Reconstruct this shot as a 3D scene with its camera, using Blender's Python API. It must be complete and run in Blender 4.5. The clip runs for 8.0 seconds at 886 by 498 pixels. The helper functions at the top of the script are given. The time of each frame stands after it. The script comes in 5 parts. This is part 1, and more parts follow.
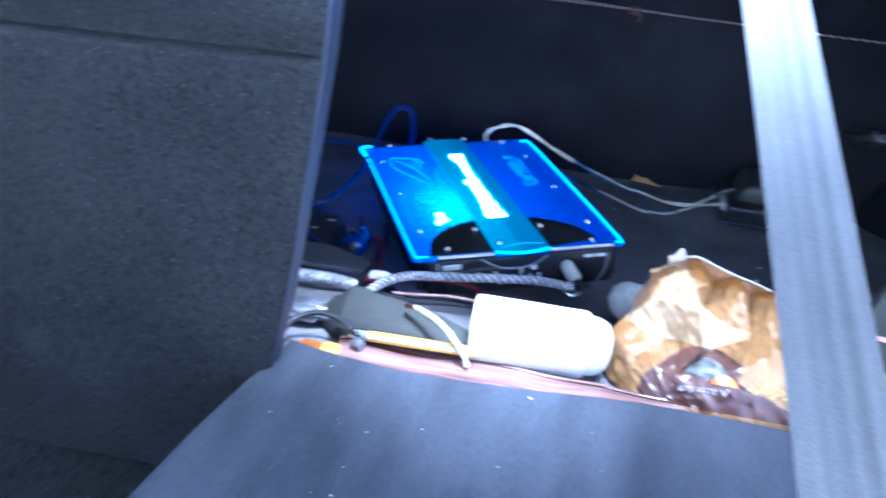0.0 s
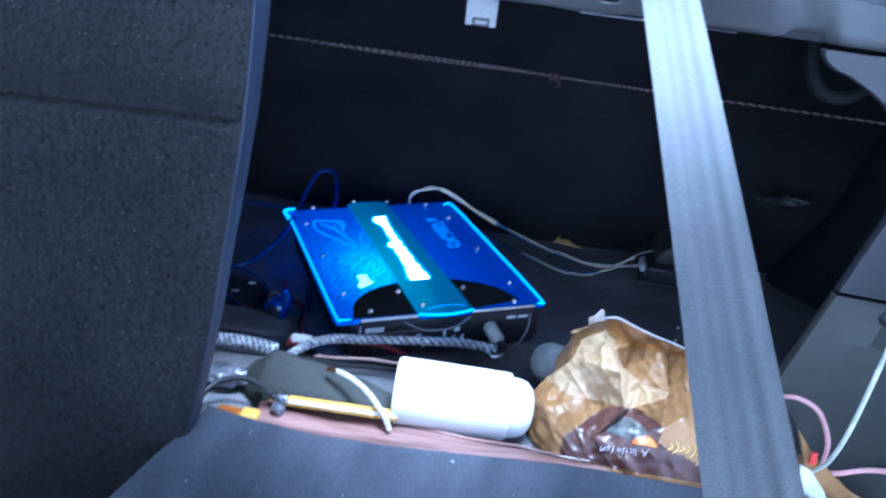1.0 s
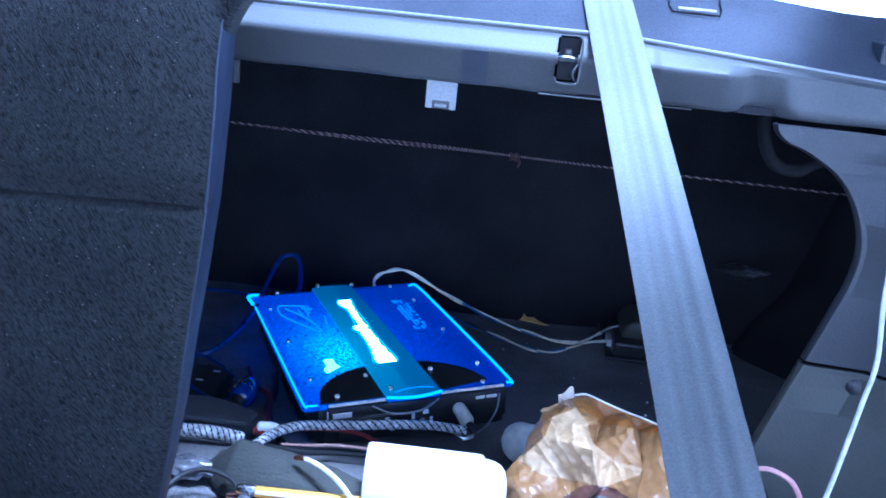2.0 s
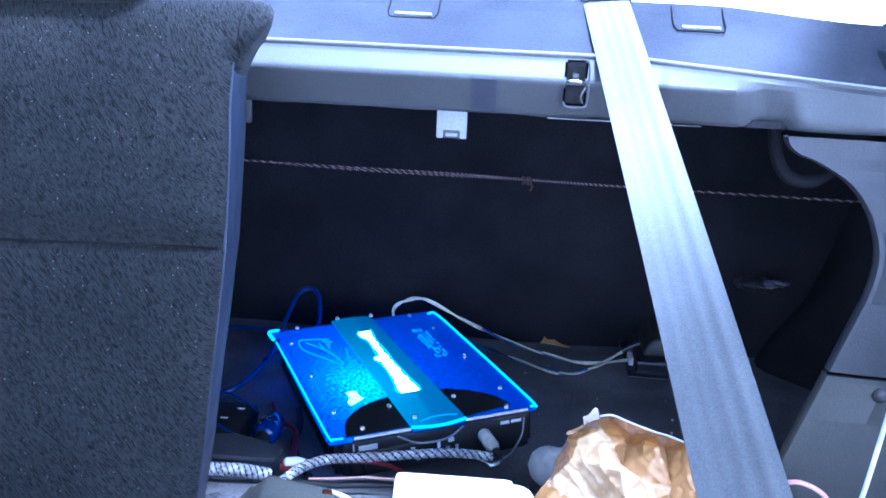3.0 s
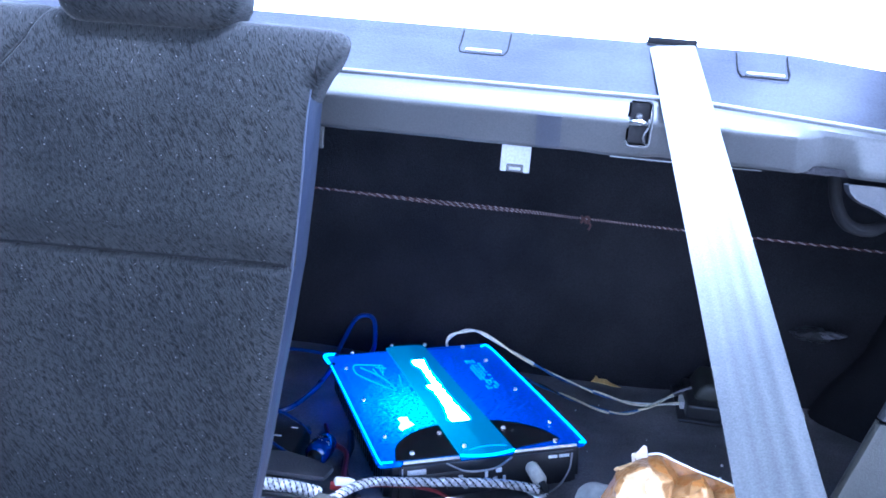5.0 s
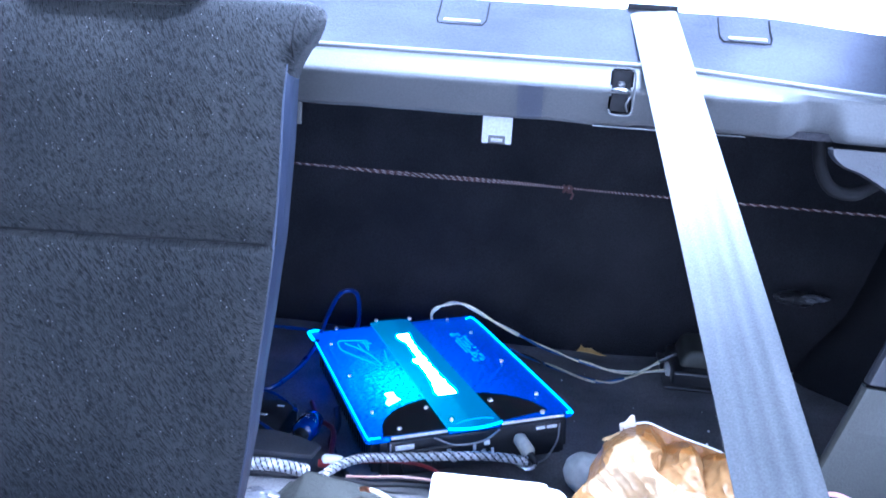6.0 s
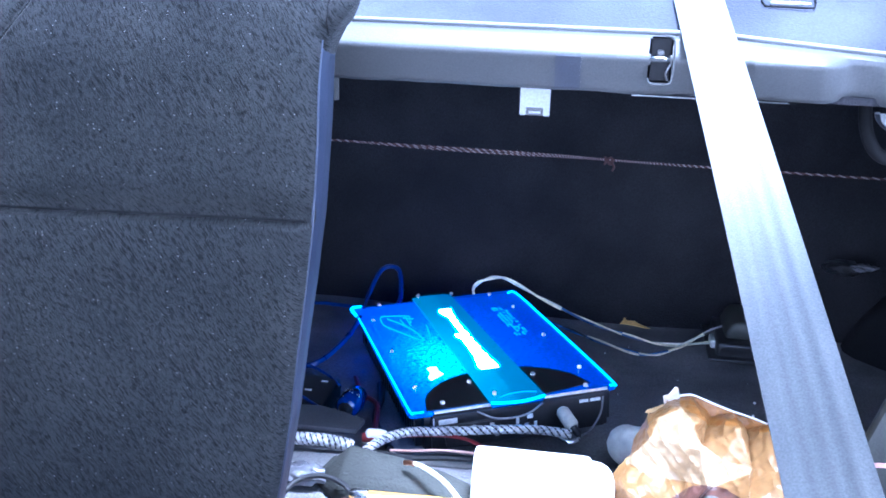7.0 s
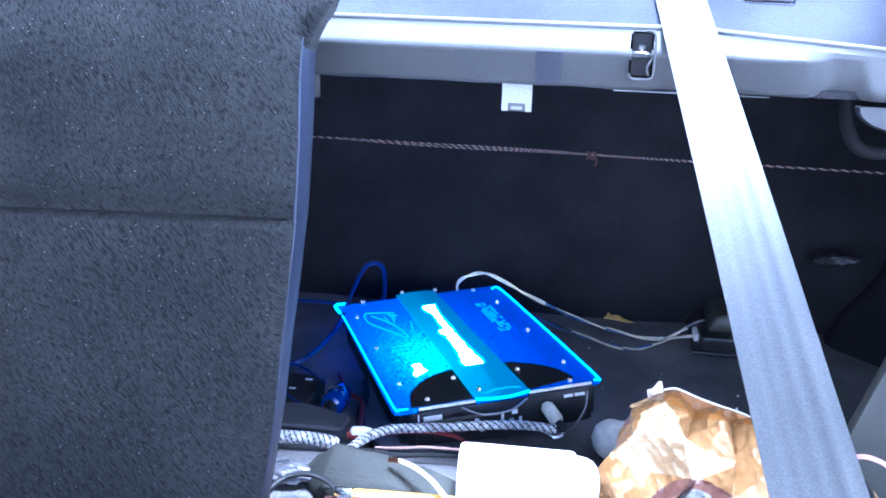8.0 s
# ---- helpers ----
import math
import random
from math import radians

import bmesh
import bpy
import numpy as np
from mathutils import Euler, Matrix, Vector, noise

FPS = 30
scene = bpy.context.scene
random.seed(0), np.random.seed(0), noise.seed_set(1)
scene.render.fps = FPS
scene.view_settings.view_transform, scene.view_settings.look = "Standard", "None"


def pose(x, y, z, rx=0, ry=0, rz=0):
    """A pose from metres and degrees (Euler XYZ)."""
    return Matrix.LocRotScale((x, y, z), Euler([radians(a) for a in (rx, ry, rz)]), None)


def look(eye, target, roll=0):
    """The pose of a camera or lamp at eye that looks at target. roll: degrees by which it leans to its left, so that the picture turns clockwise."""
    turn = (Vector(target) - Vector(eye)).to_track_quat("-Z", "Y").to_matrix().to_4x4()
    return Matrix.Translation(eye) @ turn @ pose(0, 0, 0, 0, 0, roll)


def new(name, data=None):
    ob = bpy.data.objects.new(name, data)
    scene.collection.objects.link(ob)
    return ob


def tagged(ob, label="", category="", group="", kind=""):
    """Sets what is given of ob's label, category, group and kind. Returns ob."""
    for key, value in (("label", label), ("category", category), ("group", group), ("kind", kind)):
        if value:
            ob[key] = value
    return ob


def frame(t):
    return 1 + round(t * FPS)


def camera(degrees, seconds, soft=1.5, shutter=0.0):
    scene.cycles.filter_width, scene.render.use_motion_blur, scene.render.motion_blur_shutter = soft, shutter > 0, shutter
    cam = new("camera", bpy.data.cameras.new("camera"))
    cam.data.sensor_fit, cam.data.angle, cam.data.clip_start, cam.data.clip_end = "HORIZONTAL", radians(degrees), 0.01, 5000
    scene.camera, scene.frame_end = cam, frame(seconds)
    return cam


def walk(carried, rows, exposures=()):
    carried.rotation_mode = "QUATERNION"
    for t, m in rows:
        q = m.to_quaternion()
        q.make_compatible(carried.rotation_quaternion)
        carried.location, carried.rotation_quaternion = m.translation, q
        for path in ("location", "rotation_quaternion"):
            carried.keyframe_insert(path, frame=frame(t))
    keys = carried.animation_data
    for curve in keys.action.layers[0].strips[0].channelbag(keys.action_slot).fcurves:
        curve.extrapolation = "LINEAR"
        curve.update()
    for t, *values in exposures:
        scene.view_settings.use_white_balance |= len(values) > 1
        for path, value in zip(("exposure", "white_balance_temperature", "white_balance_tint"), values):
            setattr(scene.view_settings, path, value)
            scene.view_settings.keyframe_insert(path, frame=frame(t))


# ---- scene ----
from mathutils import bvhtree, geometry

# ---- camera and its path ----
PATH = [
    (0, -0.0029, 0.0120, 0.6395, 9.143, -25.158, 5.593),
    (0.1, 0.0000, 0.0098, 0.6402, 7.285, -24.708, 5.410),
    (0.2, 0.0029, 0.0077, 0.6410, 6.979, -22.136, 5.910),
    (0.3, 0.0058, 0.0055, 0.6417, 9.207, -23.688, 6.085),
    (0.4, 0.0034, 0.0074, 0.6408, 7.839, -22.826, 7.049),
    (0.5, 0.0011, 0.0093, 0.6399, 6.771, -22.186, 7.321),
    (0.7, 0.0021, 0.0103, 0.6405, 6.558, -22.032, 7.147),
    (1, 0.0036, 0.0118, 0.6414, 5.015, -21.120, 6.931),
    (1.2, 0.0028, 0.0131, 0.6407, 3.450, -18.398, 6.003),
    (1.3, 0.0025, 0.0137, 0.6403, 3.607, -17.822, 5.729),
    (1.5, 0.0017, 0.0150, 0.6396, 3.777, -17.117, 5.973),
    (1.6, 0.0015, 0.0158, 0.6395, 3.481, -16.813, 5.965),
    (1.7, 0.0014, 0.0166, 0.6395, 2.746, -16.554, 6.547),
    (2.8, 0.0054, 0.0034, 0.6463, 5.847, -15.581, 1.785),
    (3, 0.0004, 0.0091, 0.6450, 4.425, -14.810, 2.681),
    (3.3, 0.0005, 0.0020, 0.6436, 5.413, -14.615, 2.655),
    (3.5, 0.0005, -0.0028, 0.6426, 6.380, -15.933, 4.591),
    (3.7, 0.0002, -0.0022, 0.6436, 5.380, -16.430, 4.978),
    (4, -0.0003, -0.0013, 0.6451, 6.488, -15.264, 3.961),
    (4.2, -0.0047, -0.0182, 0.6425, 7.708, -12.963, 4.192),
    (5.3, 0.0012, -0.0202, 0.6423, 7.795, -12.820, 4.788),
    (5.5, 0.0023, -0.0206, 0.6423, 7.788, -13.030, 4.608),
    (5.7, -0.0005, -0.0155, 0.6426, 7.614, -14.127, 5.178),
    (6, -0.0046, -0.0079, 0.6430, 6.615, -14.435, 3.609),
    (6.1, -0.0048, -0.0073, 0.6428, 6.459, -15.218, 4.838),
    (6.3, -0.0053, -0.0062, 0.6424, 7.067, -16.085, 2.539),
    (6.5, -0.0057, -0.0051, 0.6420, 9.702, -17.160, 1.672),
    (6.8, -0.0029, -0.0056, 0.6416, 9.700, -16.478, 1.903),
    (7, -0.0010, -0.0059, 0.6413, 9.133, -15.982, 2.054),
    (7.5, 0.0017, -0.0045, 0.6423, 9.207, -16.534, 1.705),
    (8, -0.0005, -0.0036, 0.6418, 8.152, -16.208, 1.798),
]


def eye_pose(x, y, z, yaw, pitch, roll):
    """Camera pose from metres and degrees: yaw to the left of +y, pitch up, roll as in look()."""
    ya, pi = radians(yaw), radians(pitch)
    ahead = Vector((-math.sin(ya) * math.cos(pi), math.cos(ya) * math.cos(pi), math.sin(pi)))
    return look((x, y, z), Vector((x, y, z)) + ahead, roll)


cam = camera(48.5, 8.0, soft=1.7, shutter=0.4)
walk(cam, [(row[0], eye_pose(*row[1:])) for row in PATH],
     exposures=[(0.0, 3.35, 4320, 15), (0.5, 2.6, 4290, 11), (1.0, 2.55, 4200, 11), (1.7, 2.45, 3990, 15), (3.0, 3.05, 4160, 19), (3.5, 3.3, 4320, 19),
                (5.5, 3.5, 4350, 19), (8.0, 3.6, 4450, 18)])

# ---- world and sun: bright veiled daylight round the car ----
world = bpy.data.worlds.new("daylight")
scene.world = world
world.use_nodes = True
wn, wl = world.node_tree.nodes, world.node_tree.links
sky = wn.new("ShaderNodeTexSky")
sky.sky_type = "NISHITA"
sky.sun_disc = False
sky.sun_elevation, sky.sun_rotation = radians(78), radians(146)
sky.air_density, sky.dust_density = 1.0, 4.0
wl.new(sky.outputs[0], wn["Background"].inputs[0])
wn["Background"].inputs[1].default_value = 0.085

sun_data = bpy.data.lights.new("sun", "SUN")
sun_data.energy, sun_data.angle, sun_data.color = 2.6, radians(20), (1.0, 0.97, 0.93)
sun = new("sun", sun_data)
sun.matrix_world = look((0.12, -0.18, 1.0), (0.0, 0.0, 0.0))


# ---- material helpers ----
def rgb(c):
    return (*c, 1.0) if not isinstance(c, float) else (c, c, c, 1.0)


def mat(name, c1, c2, scale=8.0, rough=0.6, metal=0.0, bump=0.2, fine=220.0, coat=0.0, sheen=0.0, stretch=(1, 1, 1), dist=0.002, spread=0.15, spec=0.5):
    """Two-scale procedural surface: broad stains between c1 and c2, fine grain in colour, gloss and relief."""
    m = bpy.data.materials.new(name)
    m.use_nodes = True
    n, l = m.node_tree.nodes, m.node_tree.links
    p = n["Principled BSDF"]
    co = n.new("ShaderNodeTexCoord")
    mp = n.new("ShaderNodeMapping")
    mp.inputs["Scale"].default_value = stretch
    l.new(co.outputs["Object"], mp.inputs[0])
    big, small = n.new("ShaderNodeTexNoise"), n.new("ShaderNodeTexNoise")
    big.inputs["Scale"].default_value, big.inputs["Detail"].default_value = scale, 5
    small.inputs["Scale"].default_value, small.inputs["Detail"].default_value = fine, 3
    l.new(mp.outputs[0], big.inputs[0])
    l.new(mp.outputs[0], small.inputs[0])
    ramp = n.new("ShaderNodeValToRGB")
    ramp.color_ramp.elements[0].position, ramp.color_ramp.elements[1].position = 0.32, 0.68
    ramp.color_ramp.elements[0].color, ramp.color_ramp.elements[1].color = rgb(c1), rgb(c2)
    l.new(big.outputs[0], ramp.inputs[0])
    mix = n.new("ShaderNodeMix")
    mix.data_type, mix.blend_type = "RGBA", "MULTIPLY"
    mix.inputs[0].default_value = 1.0
    g = n.new("ShaderNodeMapRange")
    g.inputs["To Min"].default_value, g.inputs["To Max"].default_value = 1 - 2.2 * spread, 1 + 2.2 * spread
    l.new(small.outputs[0], g.inputs[0])
    gc = n.new("ShaderNodeCombineColor")
    for i in range(3):
        l.new(g.outputs[0], gc.inputs[i])
    l.new(ramp.outputs[0], mix.inputs[6])
    l.new(gc.outputs[0], mix.inputs[7])
    l.new(mix.outputs[2], p.inputs["Base Color"])
    r = n.new("ShaderNodeMapRange")
    r.inputs["To Min"].default_value, r.inputs["To Max"].default_value = max(rough - 0.1, 0.03), min(rough + 0.1, 1)
    l.new(big.outputs[0], r.inputs[0])
    l.new(r.outputs[0], p.inputs["Roughness"])
    p.inputs["Metallic"].default_value = metal
    p.inputs["Specular IOR Level"].default_value = spec
    p.inputs["Coat Weight"].default_value = coat
    p.inputs["Sheen Weight"].default_value = sheen
    if bump:
        b = n.new("ShaderNodeBump")
        b.inputs["Strength"].default_value, b.inputs["Distance"].default_value = bump, dist
        l.new(small.outputs[0], b.inputs["Height"])
        l.new(b.outputs[0], p.inputs["Normal"])
    return m


def glowing(name, colour, strength, base=(0.02, 0.1, 0.4)):
    m = bpy.data.materials.new(name)
    m.use_nodes = True
    p = m.node_tree.nodes["Principled BSDF"]
    p.inputs["Base Color"].default_value = rgb(base)
    p.inputs["Emission Color"].default_value = rgb(colour)
    p.inputs["Emission Strength"].default_value = strength
    p.inputs["Roughness"].default_value = 0.2
    return m


def seat_cloth():
    """Charcoal velour with short slanting dark flecks, a soft nap and pale lint."""
    m = mat("seat_cloth", (0.0172, 0.0180, 0.0195), (0.0278, 0.0284, 0.0290), 7, 0.95, bump=0.45, fine=760, sheen=0.14, dist=0.0012, spec=0.04, spread=0.40)
    n, l = m.node_tree.nodes, m.node_tree.links
    p = n["Principled BSDF"]
    p.inputs["Sheen Roughness"].default_value = 0.28
    co = n.new("ShaderNodeTexCoord")
    turn = n.new("ShaderNodeMapping")
    turn.inputs["Rotation"].default_value = (0, radians(38), 0)
    l.new(co.outputs["Object"], turn.inputs[0])
    mp = n.new("ShaderNodeMapping")
    mp.inputs["Scale"].default_value = (1450, 60, 160)
    l.new(turn.outputs[0], mp.inputs[0])
    dash = n.new("ShaderNodeTexNoise")
    dash.inputs["Scale"].default_value, dash.inputs["Detail"].default_value = 1.0, 1
    l.new(mp.outputs[0], dash.inputs[0])
    dr = n.new("ShaderNodeValToRGB")
    dr.color_ramp.elements[0].position, dr.color_ramp.elements[1].position = 0.41, 0.47
    dr.color_ramp.elements[0].color, dr.color_ramp.elements[1].color = rgb(0.34), rgb(1.0)
    l.new(dash.outputs[0], dr.inputs[0])
    old = p.inputs["Base Color"].links[0].from_socket
    mul = n.new("ShaderNodeMix")
    mul.data_type, mul.blend_type = "RGBA", "MULTIPLY"
    mul.inputs[0].default_value = 1
    l.new(old, mul.inputs[6])
    l.new(dr.outputs[0], mul.inputs[7])
    vor = n.new("ShaderNodeTexVoronoi")
    vor.inputs["Scale"].default_value = 190
    l.new(co.outputs["Object"], vor.inputs[0])
    near = n.new("ShaderNodeMath")
    near.operation = "LESS_THAN"
    near.inputs[1].default_value = 0.085
    l.new(vor.outputs["Distance"], near.inputs[0])
    sep = n.new("ShaderNodeSeparateColor")
    l.new(vor.outputs["Color"], sep.inputs[0])
    few = n.new("ShaderNodeMath")
    few.operation = "GREATER_THAN"
    few.inputs[1].default_value = 0.55
    l.new(sep.outputs[0], few.inputs[0])
    both = n.new("ShaderNodeMath")
    both.operation = "MULTIPLY"
    l.new(near.outputs[0], both.inputs[0])
    l.new(few.outputs[0], both.inputs[1])
    lint = n.new("ShaderNodeMix")
    lint.data_type = "RGBA"
    lint.inputs[7].default_value = rgb((0.17, 0.17, 0.18))
    l.new(both.outputs[0], lint.inputs[0])
    l.new(mul.outputs[2], lint.inputs[6])
    l.new(lint.outputs[2], p.inputs["Base Color"])
    return m


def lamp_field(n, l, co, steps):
    """Paints the inner lamp's spread as colour steps by distance from it, weaker across the strap."""
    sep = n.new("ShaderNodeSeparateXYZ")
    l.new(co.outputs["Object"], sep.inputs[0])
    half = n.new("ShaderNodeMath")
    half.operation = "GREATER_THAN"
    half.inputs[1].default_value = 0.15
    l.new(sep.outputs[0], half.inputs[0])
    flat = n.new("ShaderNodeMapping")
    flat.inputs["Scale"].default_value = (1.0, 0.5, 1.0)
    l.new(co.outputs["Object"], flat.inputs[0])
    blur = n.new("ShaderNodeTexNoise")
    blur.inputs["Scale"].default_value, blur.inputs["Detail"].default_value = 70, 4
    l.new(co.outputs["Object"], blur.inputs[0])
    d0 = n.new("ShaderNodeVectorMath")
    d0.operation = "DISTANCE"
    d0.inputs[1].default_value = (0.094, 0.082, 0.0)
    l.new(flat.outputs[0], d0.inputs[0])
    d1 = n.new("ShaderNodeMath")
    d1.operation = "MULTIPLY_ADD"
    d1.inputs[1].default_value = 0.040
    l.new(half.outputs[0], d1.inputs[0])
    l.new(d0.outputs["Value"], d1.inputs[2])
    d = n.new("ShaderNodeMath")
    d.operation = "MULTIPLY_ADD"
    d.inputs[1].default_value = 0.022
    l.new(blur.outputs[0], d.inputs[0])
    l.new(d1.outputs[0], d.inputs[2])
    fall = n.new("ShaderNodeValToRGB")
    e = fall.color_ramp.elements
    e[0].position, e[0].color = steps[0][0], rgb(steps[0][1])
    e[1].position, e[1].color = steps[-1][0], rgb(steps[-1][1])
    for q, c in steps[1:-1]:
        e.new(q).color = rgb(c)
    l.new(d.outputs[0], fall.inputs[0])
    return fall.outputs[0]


def acrylic():
    """Finely frosted blue acrylic cover; the lamp glow beside the strap is painted emission."""
    m = bpy.data.materials.new("lit_blue_acrylic")
    m.use_nodes = True
    n, l = m.node_tree.nodes, m.node_tree.links
    p = n["Principled BSDF"]
    co = n.new("ShaderNodeTexCoord")
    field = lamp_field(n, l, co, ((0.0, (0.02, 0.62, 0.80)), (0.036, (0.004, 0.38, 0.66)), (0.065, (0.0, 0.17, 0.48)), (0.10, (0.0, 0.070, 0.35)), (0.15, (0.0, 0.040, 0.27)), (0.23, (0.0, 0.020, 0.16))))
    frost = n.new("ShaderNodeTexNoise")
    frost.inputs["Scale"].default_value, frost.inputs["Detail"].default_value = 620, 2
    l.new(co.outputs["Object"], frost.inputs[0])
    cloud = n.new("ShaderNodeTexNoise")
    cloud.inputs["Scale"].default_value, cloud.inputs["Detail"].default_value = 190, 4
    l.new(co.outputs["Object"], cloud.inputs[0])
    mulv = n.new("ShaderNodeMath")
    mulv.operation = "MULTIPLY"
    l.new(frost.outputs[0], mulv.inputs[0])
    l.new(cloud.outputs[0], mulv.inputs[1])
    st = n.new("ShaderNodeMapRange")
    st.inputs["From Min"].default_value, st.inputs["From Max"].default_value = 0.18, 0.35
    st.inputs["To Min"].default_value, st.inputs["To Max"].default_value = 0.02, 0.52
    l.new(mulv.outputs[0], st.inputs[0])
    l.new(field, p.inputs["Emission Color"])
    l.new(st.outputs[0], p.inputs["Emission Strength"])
    p.inputs["Base Color"].default_value = rgb((0.003, 0.02, 0.10))
    p.inputs["Roughness"].default_value = 0.34
    p.inputs["Coat Weight"].default_value = 0.0
    return m


def strap_acrylic():
    """Teal strap over the cover, the same inner lamp's dim glow painted into its emission."""
    m = bpy.data.materials.new("dim_lit_strap")
    m.use_nodes = True
    n, l = m.node_tree.nodes, m.node_tree.links
    p = n["Principled BSDF"]
    co = n.new("ShaderNodeTexCoord")
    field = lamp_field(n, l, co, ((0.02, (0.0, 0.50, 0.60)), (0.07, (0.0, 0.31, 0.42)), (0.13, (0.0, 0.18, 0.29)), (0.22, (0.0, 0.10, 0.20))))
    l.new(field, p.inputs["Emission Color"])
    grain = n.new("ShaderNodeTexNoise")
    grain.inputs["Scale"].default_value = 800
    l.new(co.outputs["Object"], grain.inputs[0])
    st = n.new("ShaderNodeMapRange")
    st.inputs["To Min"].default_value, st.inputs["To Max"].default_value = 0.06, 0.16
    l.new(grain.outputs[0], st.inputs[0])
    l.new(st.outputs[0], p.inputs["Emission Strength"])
    p.inputs["Base Color"].default_value = rgb((0.0, 0.06, 0.13))
    p.inputs["Roughness"].default_value = 0.3
    return m


def glass():
    m = bpy.data.materials.new("window_glass")
    m.use_nodes = True
    n, l = m.node_tree.nodes, m.node_tree.links
    n.remove(n["Principled BSDF"])
    tr, gl, mx = n.new("ShaderNodeBsdfTransparent"), n.new("ShaderNodeBsdfGlossy"), n.new("ShaderNodeMixShader")
    gl.inputs["Roughness"].default_value = 0.02
    tr.inputs[0].default_value = (0.88, 0.93, 0.92, 1)
    mx.inputs[0].default_value = 0.05
    l.new(tr.outputs[0], mx.inputs[1])
    l.new(gl.outputs[0], mx.inputs[2])
    l.new(mx.outputs[0], n["Material Output"].inputs[0])
    return m


def kraft():
    """Glossy golden-brown snack bag: pale highlights painted on creases and a darker printed band along its lower
    front.
    """
    m = mat("gold_bag", (0.21, 0.108, 0.034), (0.35, 0.200, 0.075), 9, 0.34, bump=0.3, fine=110, dist=0.002)
    n, l = m.node_tree.nodes, m.node_tree.links
    p = n["Principled BSDF"]
    geo = n.new("ShaderNodeNewGeometry")
    # highlight painted into the colour along sharp creases
    worn = n.new("ShaderNodeMapRange")
    worn.inputs["From Min"].default_value, worn.inputs["From Max"].default_value = 0.55, 0.75
    l.new(geo.outputs["Pointiness"], worn.inputs[0])
    pale = n.new("ShaderNodeMix")
    pale.data_type = "RGBA"
    pale.inputs[7].default_value = rgb((0.72, 0.54, 0.30))
    l.new(worn.outputs[0], pale.inputs[0])
    l.new(p.inputs["Base Color"].links[0].from_socket, pale.inputs[6])
    l.new(pale.outputs[2], p.inputs["Base Color"])
    p.inputs["Coat Weight"].default_value = 0.2
    return m


def webbing():
    """Woven belt: cross ribs and three darker bands along it."""
    m = mat("seat_belt_webbing", (0.112, 0.113, 0.111), (0.142, 0.143, 0.140), 10, 0.55, bump=0.25, fine=700, dist=0.001, spread=0.22)
    n, l = m.node_tree.nodes, m.node_tree.links
    p = n["Principled BSDF"]
    at = n.new("ShaderNodeAttribute")
    at.attribute_name = "across"
    ramp = n.new("ShaderNodeValToRGB")
    e = ramp.color_ramp.elements
    e[0].position, e[0].color = 0.0, rgb(0.9)
    e[1].position, e[1].color = 1.0, rgb(0.9)
    for q, v in ((0.20, 1.0), (0.31, 0.74), (0.40, 0.97), (0.52, 0.72), (0.62, 0.97), (0.74, 0.72), (0.84, 1.0)):
        e.new(q).color = rgb(v)
    l.new(at.outputs["Fac"], ramp.inputs[0])
    mul = n.new("ShaderNodeMix")
    mul.data_type, mul.blend_type = "RGBA", "MULTIPLY"
    mul.inputs[0].default_value = 1
    l.new(p.inputs["Base Color"].links[0].from_socket, mul.inputs[6])
    l.new(ramp.outputs[0], mul.inputs[7])
    l.new(mul.outputs[2], p.inputs["Base Color"])
    return m


CLOTH = seat_cloth()
SIDE_VINYL = mat("blue_grey_vinyl", (0.0065, 0.0105, 0.026), (0.011, 0.0165, 0.036), 7, 0.6, bump=0.15, fine=300)
SEAT_CARPET = mat("grey_carpet_backing", (0.033, 0.037, 0.047), (0.070, 0.077, 0.093), 11, 0.95, bump=0.7, fine=260, stretch=(1.6, 0.35, 1), sheen=0.1, dist=0.003, spec=0.12)
# Boot floor colour raised far above the liner's to make up for weak light
TRUNK_CARPET = mat("lightened_trunk_carpet", (0.13, 0.127, 0.130), (0.25, 0.244, 0.248), 7, 0.98, bump=0.8, fine=330, dist=0.003, spread=0.25, spec=0.1)
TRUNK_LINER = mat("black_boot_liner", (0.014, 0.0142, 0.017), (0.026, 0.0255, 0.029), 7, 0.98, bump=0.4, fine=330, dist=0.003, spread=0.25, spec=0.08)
SHELF_CARPET = mat("blue_grey_shelf_felt", (0.029, 0.031, 0.040), (0.047, 0.050, 0.062), 10, 0.95, bump=0.5, fine=380, dist=0.002, spec=0.15)
PLASTIC_GREY = mat("moulded_grey_plastic", (0.044, 0.046, 0.048), (0.060, 0.062, 0.064), 6, 0.5, bump=0.12, fine=500, spec=0.3)
PANEL_GREY = mat("grey_side_plastic", (0.015, 0.016, 0.0195), (0.023, 0.0245, 0.029), 6, 0.55, bump=0.2, fine=420)
PANEL_LOW = mat("olive_grey_plastic", (0.026, 0.028, 0.0245), (0.040, 0.042, 0.037), 5, 0.55, bump=0.2, fine=420)
HEADLINER = mat("pale_headliner", (0.55, 0.55, 0.53), (0.64, 0.64, 0.61), 5, 0.95, bump=0.3, fine=300)
# Unseen cabin surfaces, made beige to bounce warm light low onto the seat
BOUNCE_TRIM = mat("beige_bounce_trim", (0.40, 0.36, 0.30), (0.48, 0.435, 0.365), 6, 0.7, bump=0.15, fine=300)
DARK_TRIM = mat("dark_trim", (0.03, 0.03, 0.033), (0.05, 0.05, 0.055), 6, 0.5, bump=0.15, fine=300)
MATT_BLACK = mat("matt_black_paint", (0.006, 0.006, 0.007), (0.012, 0.012, 0.013), 14, 0.8, bump=0.1, spec=0.1)
PALE_GREY = mat("pale_grey_plastic", (0.17, 0.175, 0.185), (0.22, 0.225, 0.235), 9, 0.45, bump=0.1, fine=400)
